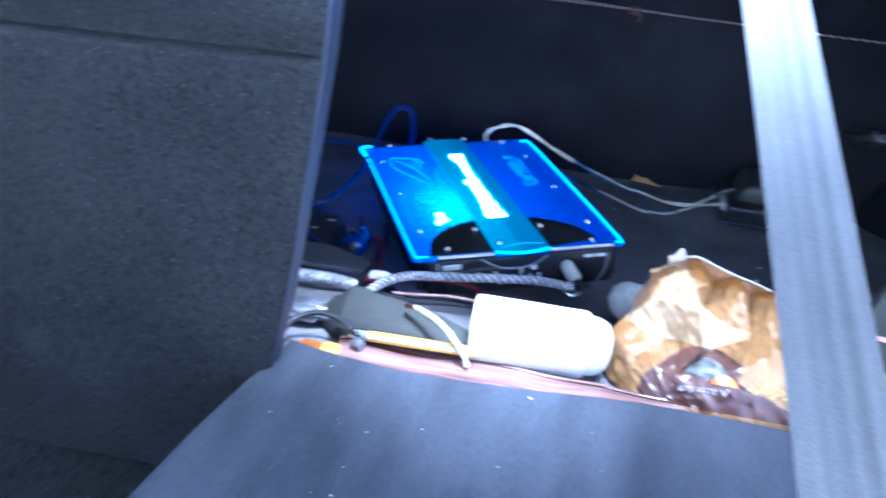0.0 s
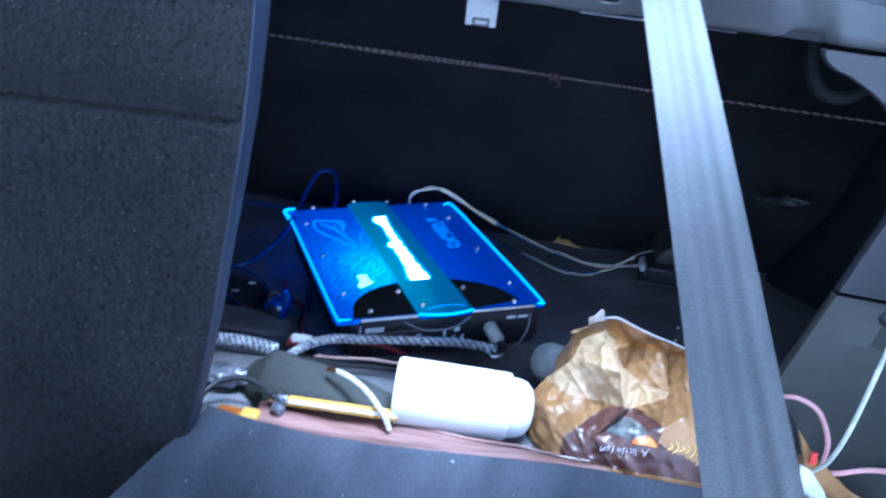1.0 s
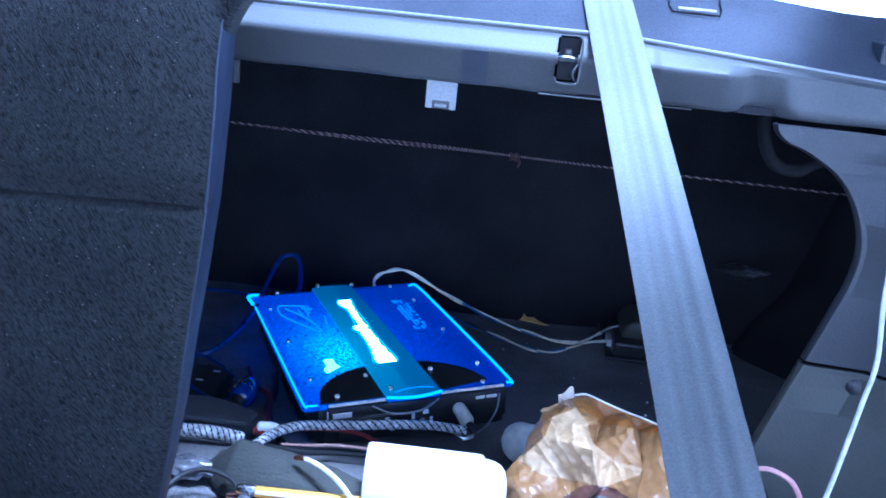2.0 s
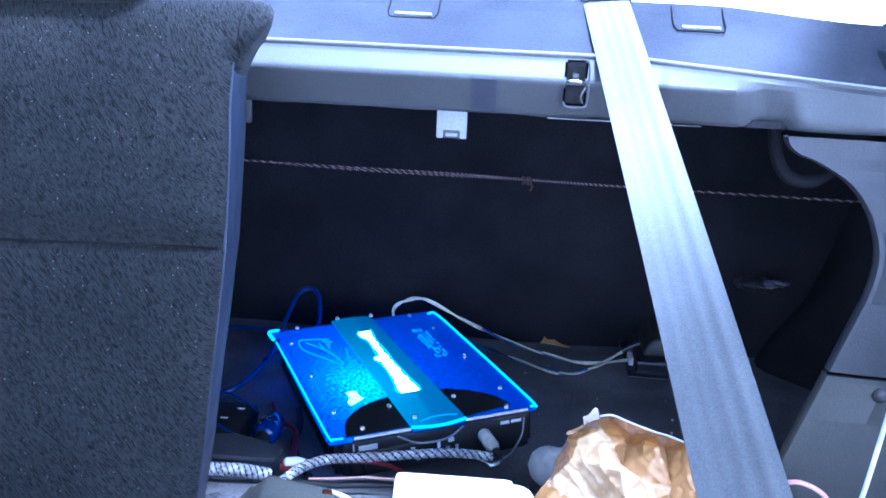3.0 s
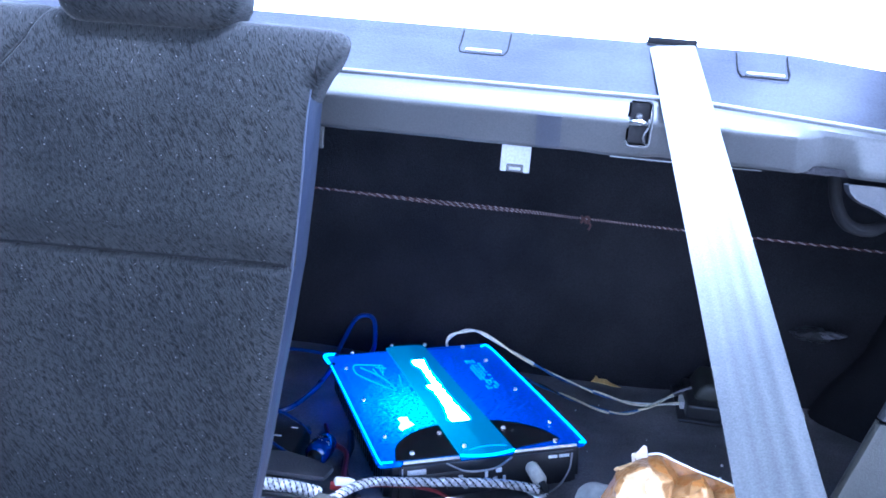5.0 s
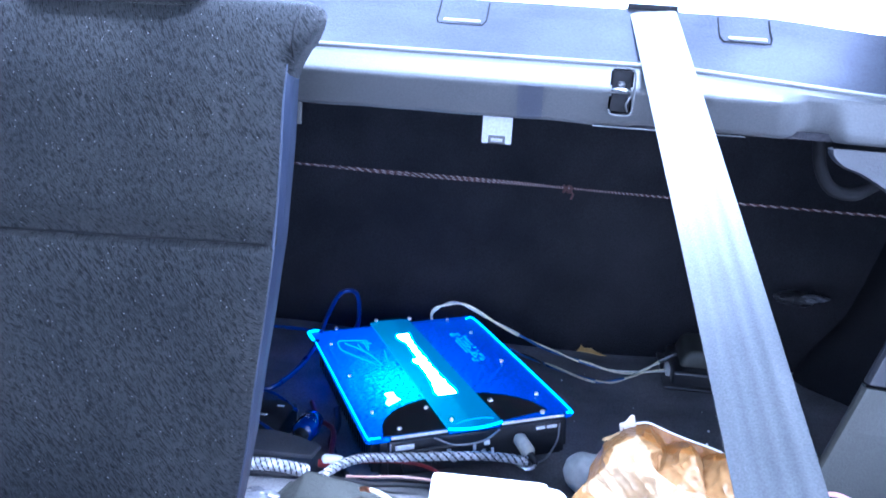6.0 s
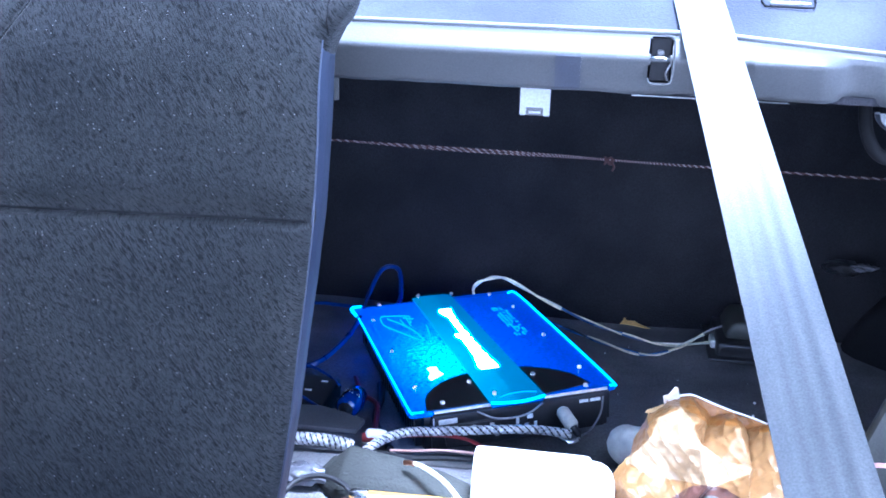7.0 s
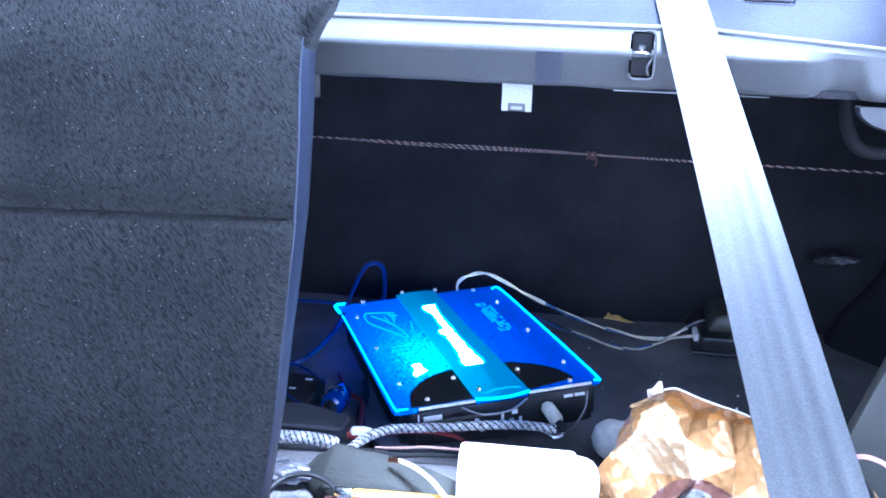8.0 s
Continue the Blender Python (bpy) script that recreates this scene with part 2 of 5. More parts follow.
CHANNEL_GREY = mat("dark_blue_grey_plastic", (0.022, 0.025, 0.036), (0.031, 0.035, 0.047), 6, 0.5, bump=0.12, fine=500)
BLACK_PLASTIC = mat("black_plastic", (0.014, 0.014, 0.016), (0.030, 0.030, 0.032), 14, 0.32, bump=0.1, fine=300)
BLACK_RUBBER = mat("black_rubber", (0.008, 0.008, 0.010), (0.02, 0.02, 0.022), 14, 0.55, bump=0.15, fine=300)
BELT = webbing()
STEEL = mat("bright_steel", (0.55, 0.55, 0.56), (0.7, 0.7, 0.7), 20, 0.28, metal=1.0, bump=0.1)
PALE_STEEL = mat("galvanised_bracket", (0.62, 0.62, 0.62), (0.74, 0.74, 0.72), 20, 0.5, metal=0.1, bump=0.1)
WHITE_PLASTIC = mat("white_plastic", (0.78, 0.79, 0.77), (0.85, 0.85, 0.83), 12, 0.42, bump=0.08, fine=200, spread=0.03)
WHITE_PRINT = mat("white_print", (0.75, 0.75, 0.75), (0.8, 0.8, 0.8), 12, 0.5, bump=0)
CARDBOARD = mat("pinkish_brown_card", (0.075, 0.038, 0.032), (0.31, 0.18, 0.15), 30, 0.17, bump=0.3, fine=150, coat=0.4, stretch=(0.16, 3.2, 1), spread=0.25)
YELLOW = mat("yellow_paint", (0.60, 0.33, 0.04), (0.70, 0.42, 0.07), 20, 0.4, bump=0.1)
ORANGE = mat("orange_plastic", (0.26, 0.065, 0.010), (0.48, 0.18, 0.02), 40, 0.35, bump=0.1)
FELT_GREY = mat("dull_grey_felt", (0.020, 0.0215, 0.0175), (0.036, 0.037, 0.031), 14, 0.95, bump=0.6, fine=320, dist=0.002)
FLAP_DARK = mat("dark_grey_flap", (0.075, 0.075, 0.085), (0.12, 0.12, 0.135), 12, 0.9, bump=0.4, fine=320)
BOUNCE_GROUND = mat("pale_bounce_ground", (0.40, 0.385, 0.36), (0.52, 0.50, 0.47), 1.5, 0.9, bump=0.4, fine=60)
PAPER = mat("crumpled_white_paper", (0.74, 0.74, 0.71), (0.84, 0.84, 0.81), 18, 0.8, bump=0.3, fine=90)
SMOKED = mat("smoky_clear_plastic", (0.075, 0.075, 0.085), (0.17, 0.17, 0.185), 60, 0.2, bump=0.2)
LEAF_TAN = mat("dry_leaf", (0.66, 0.40, 0.10), (0.80, 0.56, 0.20), 40, 0.7, bump=0.3)
WIRE_WHITE = mat("white_wire_jacket", (0.40, 0.43, 0.36), (0.66, 0.66, 0.57), 60, 0.35, bump=0.05)
WIRE_CLEAR = mat("clear_speaker_wire", (0.70, 0.65, 0.44), (0.80, 0.76, 0.56), 60, 0.25, bump=0.1, coat=0.3)
WIRE_BLUE = mat("blue_wire_jacket", (0.004, 0.018, 0.12), (0.008, 0.032, 0.18), 30, 0.3, bump=0.05)
WIRE_RED = mat("dark_red_wire", (0.13, 0.012, 0.018), (0.20, 0.022, 0.026), 30, 0.35, bump=0.05)
WIRE_PINK = mat("faded_pink_wire", (0.55, 0.28, 0.27), (0.65, 0.36, 0.34), 30, 0.4, bump=0.05)
COPPER = mat("bare_copper", (0.72, 0.30, 0.16), (0.80, 0.40, 0.24), 60, 0.3, metal=1.0, bump=0.1)
BRAID_SILVER = mat("silver_braid_strand", (0.36, 0.36, 0.38), (0.92, 0.92, 0.93), 170, 0.30, metal=0.3, bump=0.1)
CORD_PALE = mat("pale_cord_strand", (0.30, 0.255, 0.245), (0.42, 0.36, 0.345), 60, 0.8, bump=0.2)
CORD_RED = mat("brown_red_cord_strand", (0.050, 0.020, 0.018), (0.085, 0.036, 0.030), 60, 0.8, bump=0.2)
GLASS = glass()
ACRYLIC = acrylic()
EDGE_GLOW = glowing("lit_acrylic_edge", (0.03, 0.42, 1.0), 0.34)
STRAP_GLOW = strap_acrylic()
LOGO_GLOW = glowing("lit_white_lettering", (0.85, 1.0, 1.0), 0.60, (0.8, 0.8, 0.8))
ETCH_GLOW = glowing("lit_etched_line", (0.02, 0.36, 0.85), 0.14)
SPILL_GLOW = glowing("blue_spill_glow", (0.0, 0.06, 1.0), 1.3)
GOLD_BAG = kraft()
BAG_BROWN = mat("brown_bag_print", (0.05, 0.020, 0.015), (0.11, 0.05, 0.035), 30, 0.35, bump=0.3, fine=120, coat=0.4)
BAG_GOLD_PRINT = mat("yellow_bag_print", (0.65, 0.42, 0.10), (0.72, 0.5, 0.16), 30, 0.4, bump=0.1)


# ---- mesh helpers ----
def placed(ob):
    m = ob.matrix_basis.copy()
    while ob.parent:
        ob = ob.parent
        m = ob.matrix_basis @ m
    return m


def part(name, bm, material, parent=None, label="", local=False, smooth=True):
    """One mesh object out of bm under parent. Coordinates are the world's unless local."""
    if parent is not None and not local:
        bm.transform(placed(parent).inverted())
    bmesh.ops.recalc_face_normals(bm, faces=bm.faces)
    me = bpy.data.meshes.new(name)
    bm.to_mesh(me)
    bm.free()
    me.materials.append(material)
    for poly in me.polygons:
        poly.use_smooth = smooth
    if smooth:
        me.set_sharp_from_angle(angle=radians(38))
    ob = new(name, me)
    if parent is not None:
        ob.parent = parent
    if label:
        tagged(ob, label)
    return ob


def thing(name, label, category, at=(0, 0, 0), group="", kind=""):
    ob = new(name)
    ob.empty_display_size = 0.02
    ob.matrix_basis = at if isinstance(at, Matrix) else Matrix.Translation(at)
    return tagged(ob, label, category, group, kind)


def box(lo, hi, bevel=0.0, seg=2, m=None):
    bm = bmesh.new()
    bmesh.ops.create_cube(bm, size=1)
    lo, hi = Vector(lo), Vector(hi)
    for v in bm.verts:
        v.co = Vector([(lo[i] + hi[i]) / 2 + v.co[i] * (hi[i] - lo[i]) for i in range(3)])
    if bevel:
        bmesh.ops.bevel(bm, geom=bm.edges[:], offset=bevel, segments=seg, affect="EDGES", profile=0.5)
    if m is not None:
        bm.transform(m)
    return bm


def smooth_path(pts, per=8):
    """Points along a Catmull-Rom curve through pts."""
    p = [Vector(q) for q in pts]
    p = [p[0] * 2 - p[1]] + p + [p[-1] * 2 - p[-2]]
    out = []
    for i in range(1, len(p) - 2):
        for k in range(per):
            t = k / per
            a, b, c, d = p[i - 1:i + 3]
            out.append(0.5 * ((2 * b) + (c - a) * t + (2 * a - 5 * b + 4 * c - d) * t * t + (3 * b - a - 3 * c + d) * t ** 3))
    return out + [p[-2]]


def tube(pts, r, sides=8, bm=None, taper=None):
    """A round cord along pts, with closed ends."""
    bm = bm or bmesh.new()
    rings, side = [], None
    for i, c in enumerate(pts):
        d = (pts[min(i + 1, len(pts) - 1)] - pts[max(i - 1, 0)]).normalized()
        if side is None:
            side = d.orthogonal().normalized()
        side = (side - d * side.dot(d)).normalized()
        up = d.cross(side)
        rr = r * (taper(i / (len(pts) - 1)) if taper else 1)
        rings.append([bm.verts.new(c + rr * (math.cos(a) * side + math.sin(a) * up)) for a in [2 * math.pi * k / sides for k in range(sides)]])
    for a, b in zip(rings, rings[1:]):
        for k in range(sides):
            bm.faces.new((a[k], a[(k + 1) % sides], b[(k + 1) % sides], b[k]))
    bm.faces.new(rings[0][::-1])
    bm.faces.new(rings[-1])
    return bm


def strand(pts, off, r, turns, phase, sides=6):
    """One strand wound round a path."""
    out, side = [], None
    for i, c in enumerate(pts):
        d = (pts[min(i + 1, len(pts) - 1)] - pts[max(i - 1, 0)]).normalized()
        if side is None:
            side = d.orthogonal().normalized()
        side = (side - d * side.dot(d)).normalized()
        a = phase + 2 * math.pi * turns * i / (len(pts) - 1)
        out.append(c + off * (math.cos(a) * side + math.sin(a) * d.cross(side)))
    return tube(out, r, sides)


def grid(nu, nv, f, bm=None):
    """A sheet of nu x nv cells with corners f(u, v), u and v from 0 to 1. Returns the bmesh and the rows of its vertices."""
    bm = bm or bmesh.new()
    vs = [[bm.verts.new(f(i / nu, j / nv)) for j in range(nv + 1)] for i in range(nu + 1)]
    for i in range(nu):
        for j in range(nv):
            bm.faces.new((vs[i][j], vs[i + 1][j], vs[i + 1][j + 1], vs[i][j + 1]))
    return bm, vs


def thick(bm, d, facing=(0, -0.6, 1)):
    """Gives a sheet, whose front looks towards facing, thickness d behind it, with a closed rim."""
    bmesh.ops.recalc_face_normals(bm, faces=bm.faces)
    if sum(f.normal.dot(Vector(facing)) * f.calc_area() for f in bm.faces) < 0:
        bmesh.ops.reverse_faces(bm, faces=bm.faces[:])
    bm.normal_update()
    faces, rim = bm.faces[:], [e for e in bm.edges if e.is_boundary]
    twin = {v: bm.verts.new(v.co - v.normal * d) for v in bm.verts[:]}
    for f in faces:
        bm.faces.new([twin[v] for v in reversed(f.verts)])
    for e in rim:
        a, b = e.verts
        bm.faces.new((a, b, twin[b], twin[a]))
    return bm


def prism(outline, depth, m=None, bevel=0.0):
    """An outline in x and y, extruded along z from 0 to depth."""
    bm = bmesh.new()
    f = bm.faces.new([bm.verts.new((x, y, 0)) for x, y in outline])
    ext = bmesh.ops.extrude_face_region(bm, geom=[f])
    bmesh.ops.translate(bm, vec=(0, 0, depth), verts=[v for v in ext["geom"] if isinstance(v, bmesh.types.BMVert)])
    if bevel:
        bmesh.ops.recalc_face_normals(bm, faces=bm.faces)
        bmesh.ops.bevel(bm, geom=bm.edges[:], offset=bevel, segments=2, affect="EDGES")
    if m is not None:
        bm.transform(m)
    return bm


def lathe(profile, m=None, sides=40):
    """A turned body round x from rows of (x, radius)."""
    bm = bmesh.new()
    rings = [[bm.verts.new((x, r * math.cos(a), r * math.sin(a))) for a in [2 * math.pi * k / sides for k in range(sides)]] for x, r in profile]
    for a, b in zip(rings, rings[1:]):
        for k in range(sides):
            bm.faces.new((a[k], a[(k + 1) % sides], b[(k + 1) % sides], b[k]))
    bm.faces.new(rings[0])
    bm.faces.new(rings[-1])
    if m is not None:
        bm.transform(m)
    return bm


def lerp_table(rows, z):
    """The value at z in rows of (z, value) in rising z."""
    return float(np.interp(z, [r[0] for r in rows], [r[1] for r in rows]))


def writing(text, size, material, parent, m, name="lettering"):
    """Built-in font as a thin mesh, in the frame m."""
    cu = bpy.data.curves.new(name, "FONT")
    cu.body, cu.size, cu.extrude = text, size, 0.0004
    tmp = bpy.data.objects.new(name, cu)
    scene.collection.objects.link(tmp)
    me = bpy.data.meshes.new_from_object(tmp.evaluated_get(bpy.context.evaluated_depsgraph_get()))
    bpy.data.objects.remove(tmp)
    bm = bmesh.new()
    bm.from_mesh(me)
    bm.transform(m)
    return part(name, bm, material, parent, smooth=False)


# ---- the car round the camera: unseen plain shell, window openings set for the light ----
def joined(*parts_):
    bm = bmesh.new()
    for b in parts_:
        me = bpy.data.meshes.new("tmp")
        b.to_mesh(me)
        b.free()
        bm.from_mesh(me)
        bpy.data.meshes.remove(me)
    return bm


def structure(name, bm, material, label, category, smooth=False):
    return tagged(part(name, bm, material, smooth=smooth), label, category, kind="structure")


# Unseen roof; its rear edge is skewed to shade the seat, not the belt
bm = prism([(-1.12, -0.50), (0.70, -0.50)] + [(x, 0.755 - 0.19 * (x + 0.21) - 0.85 * (x + 0.21) ** 2) for x in np.linspace(0.70, -1.12, 29)], 0.04, Matrix.Translation((0, 0, 1.02)))
structure("ceiling", bm, HEADLINER, "unseen pale roof, its rear edge cut to shade the seat", "ceiling")
structure("floor_cabin", box((-1.12, -1.1, -0.5), (0.70, 0.90, -0.45)), BOUNCE_TRIM, "unseen cabin floor made beige to bounce warm light", "floor")
structure("wall_front", box((-1.12, -1.15, -0.5), (0.70, -1.10, 0.22)), BOUNCE_TRIM, "unseen low bulkhead made beige to bounce warm light", "wall")
# Unseen left side, closed beside the rear seat to cut light on it
structure("wall_left", joined(box((-1.16, -1.15, -0.5), (-1.12, 2.0, 0.42)), box((-1.16, -1.15, 0.42), (-1.12, -0.95, 1.06)),
                              box((-1.16, -0.12, 0.42), (-1.12, 1.12, 0.98)), box((-1.16, 1.12, 0.42), (-1.12, 2.0, 0.60)),
                              box((-1.16, -0.95, 0.98), (-1.12, -0.12, 1.06))),
          BOUNCE_TRIM, "unseen beige car side, rear window left out to dim the seat", "wall")
# Unseen right side; the door opening is added to let low light in
structure("wall_right", joined(box((0.70, -1.15, -0.5), (0.74, -0.12, 0.42)), box((0.70, -1.15, 0.42), (0.74, -0.95, 1.06)),
                               box((0.70, -0.12, -0.5), (0.74, -0.02, 1.06)), box((0.70, -0.02, -0.5), (0.74, 0.85, -0.38)),
                               box((0.70, 0.85, -0.5), (0.74, 1.12, 0.98)), box((0.70, 1.12, -0.5), (0.74, 2.0, 0.60)),
                               box((0.70, -0.95, 0.98), (0.74, 0.85, 1.06))),
          BOUNCE_TRIM, "unseen beige car side, opened at the rear door for light", "wall")
for i, (x, y0, y1) in enumerate(((-1.142, -0.95, -0.12), (0.718, -0.95, -0.12))):
    pane = structure("window_%d" % (1 + i), box((x, y0, 0.42), (x + 0.004, y1, 0.98)), GLASS, "clear side window pane", "window")
    pane.visible_shadow = False
rear = bmesh.new()
bmesh.ops.create_cube(rear, size=1)
rear.transform(Matrix.Translation((-0.21, 1.04, 0.81)) @ Matrix.Rotation(radians(-17.0), 4, "X") @ Matrix.Diagonal((1.80, 1.44, 0.004, 1)))
rear_pane = structure("window_3", rear, GLASS, "sloping clear rear window above the parcel shelf", "window")
rear_pane.visible_shadow = False
def rear_slope(y):
    return 0.806 - 0.3057 * (y - 1.04)


# Unseen pillars, added to shade the lip's far end and the left seat
for name, pts in (("pillar_right", [(0.165, 0.56), (0.275, 0.92), (0.405, 1.35), (0.70, 1.35), (0.70, 0.40), (0.12, 0.40)]),
                  ("pillar_left", [(-0.585, 0.56), (-0.695, 0.92), (-0.825, 1.35), (-1.12, 1.35), (-1.12, 0.40), (-0.54, 0.40)])):
    bm = prism(pts, 0.03)
    for v in bm.verts:
        v.co.z += rear_slope(v.co.y) - 0.036
    structure(name, bm, HEADLINER, "unseen roof pillar added to shade the shelf and seat", "pillar")
# Glowing ring carried beyond the rear view, added to light the cabin from low
haze = glowing("glowing_haze_ring", (1.0, 0.975, 0.92), 1.0, (0.8, 0.8, 0.8))
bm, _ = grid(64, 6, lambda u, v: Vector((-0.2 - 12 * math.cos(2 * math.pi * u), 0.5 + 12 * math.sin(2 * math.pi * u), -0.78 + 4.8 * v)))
structure("backdrop", bm, haze, "glowing white distance added all round the car for light", "backdrop")
# Unseen ground, added pale to bounce daylight in through the openings
bm, _ = grid(24, 24, lambda u, v: Vector((-12.4 + 24.4 * u, -11.7 + 24.4 * v, -0.78)))
structure("ground", thick(bm, 0.05), BOUNCE_GROUND, "unseen pale ground added round the car to bounce light", "ground")


# ---- boot ----
FLOOR = [(0.84, 0.02), (0.88, 0.045), (1.02, 0.046), (1.10, 0.040), (1.17, 0.012), (1.25, 0.0), (2.0, 0.0)]


def floor_z(y):
    return lerp_table(FLOOR, y)


bm, _ = grid(70, 70, lambda u, v: Vector((-1.1 + 1.78 * u, 0.84 + 1.10 * v,
                                         floor_z(0.84 + 1.10 * v) + 0.006 * noise.noise((u * 9, v * 6, 0)) - 0.003)))
thick(bm, 0.01)
structure("floor", bm, TRUNK_CARPET, "worn carpet on the boot floor, colour lightened for weak light", "floor", True)
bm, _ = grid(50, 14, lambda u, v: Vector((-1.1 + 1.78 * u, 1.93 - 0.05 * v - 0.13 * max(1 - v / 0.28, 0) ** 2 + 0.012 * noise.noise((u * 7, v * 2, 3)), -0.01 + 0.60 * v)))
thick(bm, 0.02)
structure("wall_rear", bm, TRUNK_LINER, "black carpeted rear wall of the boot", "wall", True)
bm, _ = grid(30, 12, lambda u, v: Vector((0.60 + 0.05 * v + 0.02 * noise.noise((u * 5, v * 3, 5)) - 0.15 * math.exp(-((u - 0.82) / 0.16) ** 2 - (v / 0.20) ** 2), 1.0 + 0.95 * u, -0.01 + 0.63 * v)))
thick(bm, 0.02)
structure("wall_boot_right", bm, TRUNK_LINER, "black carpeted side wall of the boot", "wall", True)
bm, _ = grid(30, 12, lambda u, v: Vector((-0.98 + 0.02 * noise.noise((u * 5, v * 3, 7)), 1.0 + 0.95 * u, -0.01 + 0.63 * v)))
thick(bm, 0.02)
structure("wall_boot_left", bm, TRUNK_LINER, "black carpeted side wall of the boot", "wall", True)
# Unseen cover added to stop daylight falling in behind the shelf
structure("boot_light_stop", box((-1.11, 1.702, 0.575), (0.69, 2.0, 0.60)), TRUNK_LINER, "unseen dark cover added to keep daylight out of the boot", "boot lid")

# ---- parcel shelf with moulded front lip ----
shelf = thing("parcel_shelf", "blue-grey felt parcel shelf with moulded grey plastic lip", "parcel shelf", (0, 1.0, 0.53), kind="structure")


def crest(x):
    return lerp_table([(-1.1, 0.641), (0.20, 0.641), (0.32, 0.630), (0.7, 0.618)], x)


def lip_drop(x):
    """The lip's top edge falls towards the shelf's end."""
    return 0.072 * max(x - 0.10, 0)


SHELF = [(0.0, 0.996, 0.0), (0.35, 1.04, 0.36), (0.7, 1.085, 0.74), (0.8, 1.105, 1.0), (0.84, 1.125, 0.90), (0.88, 1.17, 0.62), (1.0, 1.70, 0.40)]


def shelf_point(u, v):
    x = -1.11 + 1.80 * u
    y = lerp_table([(a, b) for a, b, _ in SHELF], v)
    z0 = 0.5865 - lip_drop(x)
    z = z0 + (crest(x) - z0) * lerp_table([(a, c) for a, _, c in SHELF], v)
    return Vector((x, y, z))


bm, _ = grid(60, 40, shelf_point)
thick(bm, 0.012)
part("felt", bm, SHELF_CARPET, shelf, "blue-grey felt")


def ease(x, at, width):
    """A smooth step from 0 to 1 about at."""
    return 0.5 + 0.5 * math.tanh((x - at) / (2 * width))


def lip_recess(x):
    """How far the moulded lip steps back: beside the latch beyond the belt."""
    c = ease(x, 0.062, 0.003) - ease(x, 0.095, 0.003)
    d = ease(x, 0.206, 0.003) - ease(x, 0.236, 0.004)
    e = ease(x, 0.096, 0.001) - ease(x, 0.130, 0.0006)
    return 0.004 * c + 0.003 * d + 0.0022 * e


LIP = [(0.0, 1.004, 0.5855), (0.10, 0.996, 0.5885), (0.18, 0.990, 0.5883), (0.23, 0.9905, 0.5850), (0.30, 0.984, 0.5828), (0.52, 0.968, 0.5665),
       (0.57, 0.967, 0.563), (0.94, 0.986, 0.530), (1.0, 0.991, 0.5275)]


def lip_point(u, v):
    x = -1.11 + 1.80 * u
    y = lerp_table([(a, b) for a, b, _ in LIP], v)
    z = lerp_table([(a, c) for a, _, c in LIP], v)
    w = min(max((0.5855 - z) / 0.004, 0), 1)
    y += max(0.9815 - y, 0) * w * min(max((x - 0.199) / 0.024, 0), 1)
    z -= lip_drop(x) * min(max((z - 0.564) / 0.018, 0), 1)
    under = ease(x, 0.222, 0.004) - ease(x, 0.254, 0.004)
    y += 0.017 * under * min(max((0.566 - z) / 0.036, 0), 1)
    y -= 0.009 * ease(x, 0.256, 0.004) * min(max((0.566 - z) / 0.036, 0), 1)
    z += 0.0012 * noise.noise((x * 22, 0, 9)) * (v > 0.9)
    return Vector((x, y + lip_recess(x) * w, z))


bm, _ = grid(520, 26, lip_point)
thick(bm, 0.004)
part("lip", bm, PLASTIC_GREY, shelf, "moulded grey plastic lip")
# Bead along the top edge, coloured pale to draw its bright highlight
part("highlight_bead", tube([Vector((-1.10 + 1.78 * k / 60, 0.9925, 0.5888 - lip_drop(-1.10 + 1.78 * k / 60))) for k in range(61)], 0.0016, 8), PALE_GREY, shelf, "raised bead painted pale for the edge highlight")
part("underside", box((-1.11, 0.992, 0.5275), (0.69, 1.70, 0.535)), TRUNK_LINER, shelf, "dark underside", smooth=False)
for x0, x1, m_strip in ((0.022, 0.088, PALE_GREY), (0.135, 0.170, PLASTIC_GREY)):
    part("edge_strip", box((x0, 0.976, 0.5270), (x1, 0.984, 0.5277), 0.0003), m_strip, shelf, "pale torn edge strip")

# darker blue-grey strip over the lip's lower face
bm, _ = grid(10, 16, lambda u, v: lip_point((1.11 - 0.054 + 0.025 * u) / 1.80, 0.545 + 0.415 * v) + Vector((0, -0.0007, 0)))
part("channel_strip", thick(bm, 0.0006), CHANNEL_GREY, shelf, "darker strip on the lip's face")

# latch set in the lip
latch = thing("seat_latch", "dark seatback latch with bright steel striker in the shelf lip", "latch", (0.045, 0.965, 0.563))
ring = [(-0.0105, -0.0215), (0.0115, -0.0215), (0.0115, 0.0215), (-0.0105, 0.0215)]
m_latch = Matrix.Translation((0.0455, 0.964, 0.5635)) @ Matrix.Rotation(radians(90), 4, "X")
part("pocket", prism(ring, 0.004, m_latch @ Matrix.Translation((0, 0, -0.008)), 0.002), MATT_BLACK, latch, "black recessed pocket")
part("rim", tube(smooth_path([m_latch @ Vector((a, b, -0.001)) for a, b in ((0.003, 0.0225), (0.010, 0.0215), (0.0125, 0.016), (0.013, 0.0), (0.0125, -0.017), (0.010, -0.0225), (0.0, -0.0235), (-0.008, -0.0225), (-0.0105, -0.018))], 5), 0.0011, 8), PLASTIC_GREY, latch, "pale rounded rim")
part("striker", tube(smooth_path([m_latch @ Vector(p) for p in ((-0.008, 0.001, -0.002), (-0.005, 0.002, 0.002), (0.004, 0.002, 0.002), (0.008, 0.0, -0.002))]), 0.0015, 8), STEEL, latch, "bright steel striker")
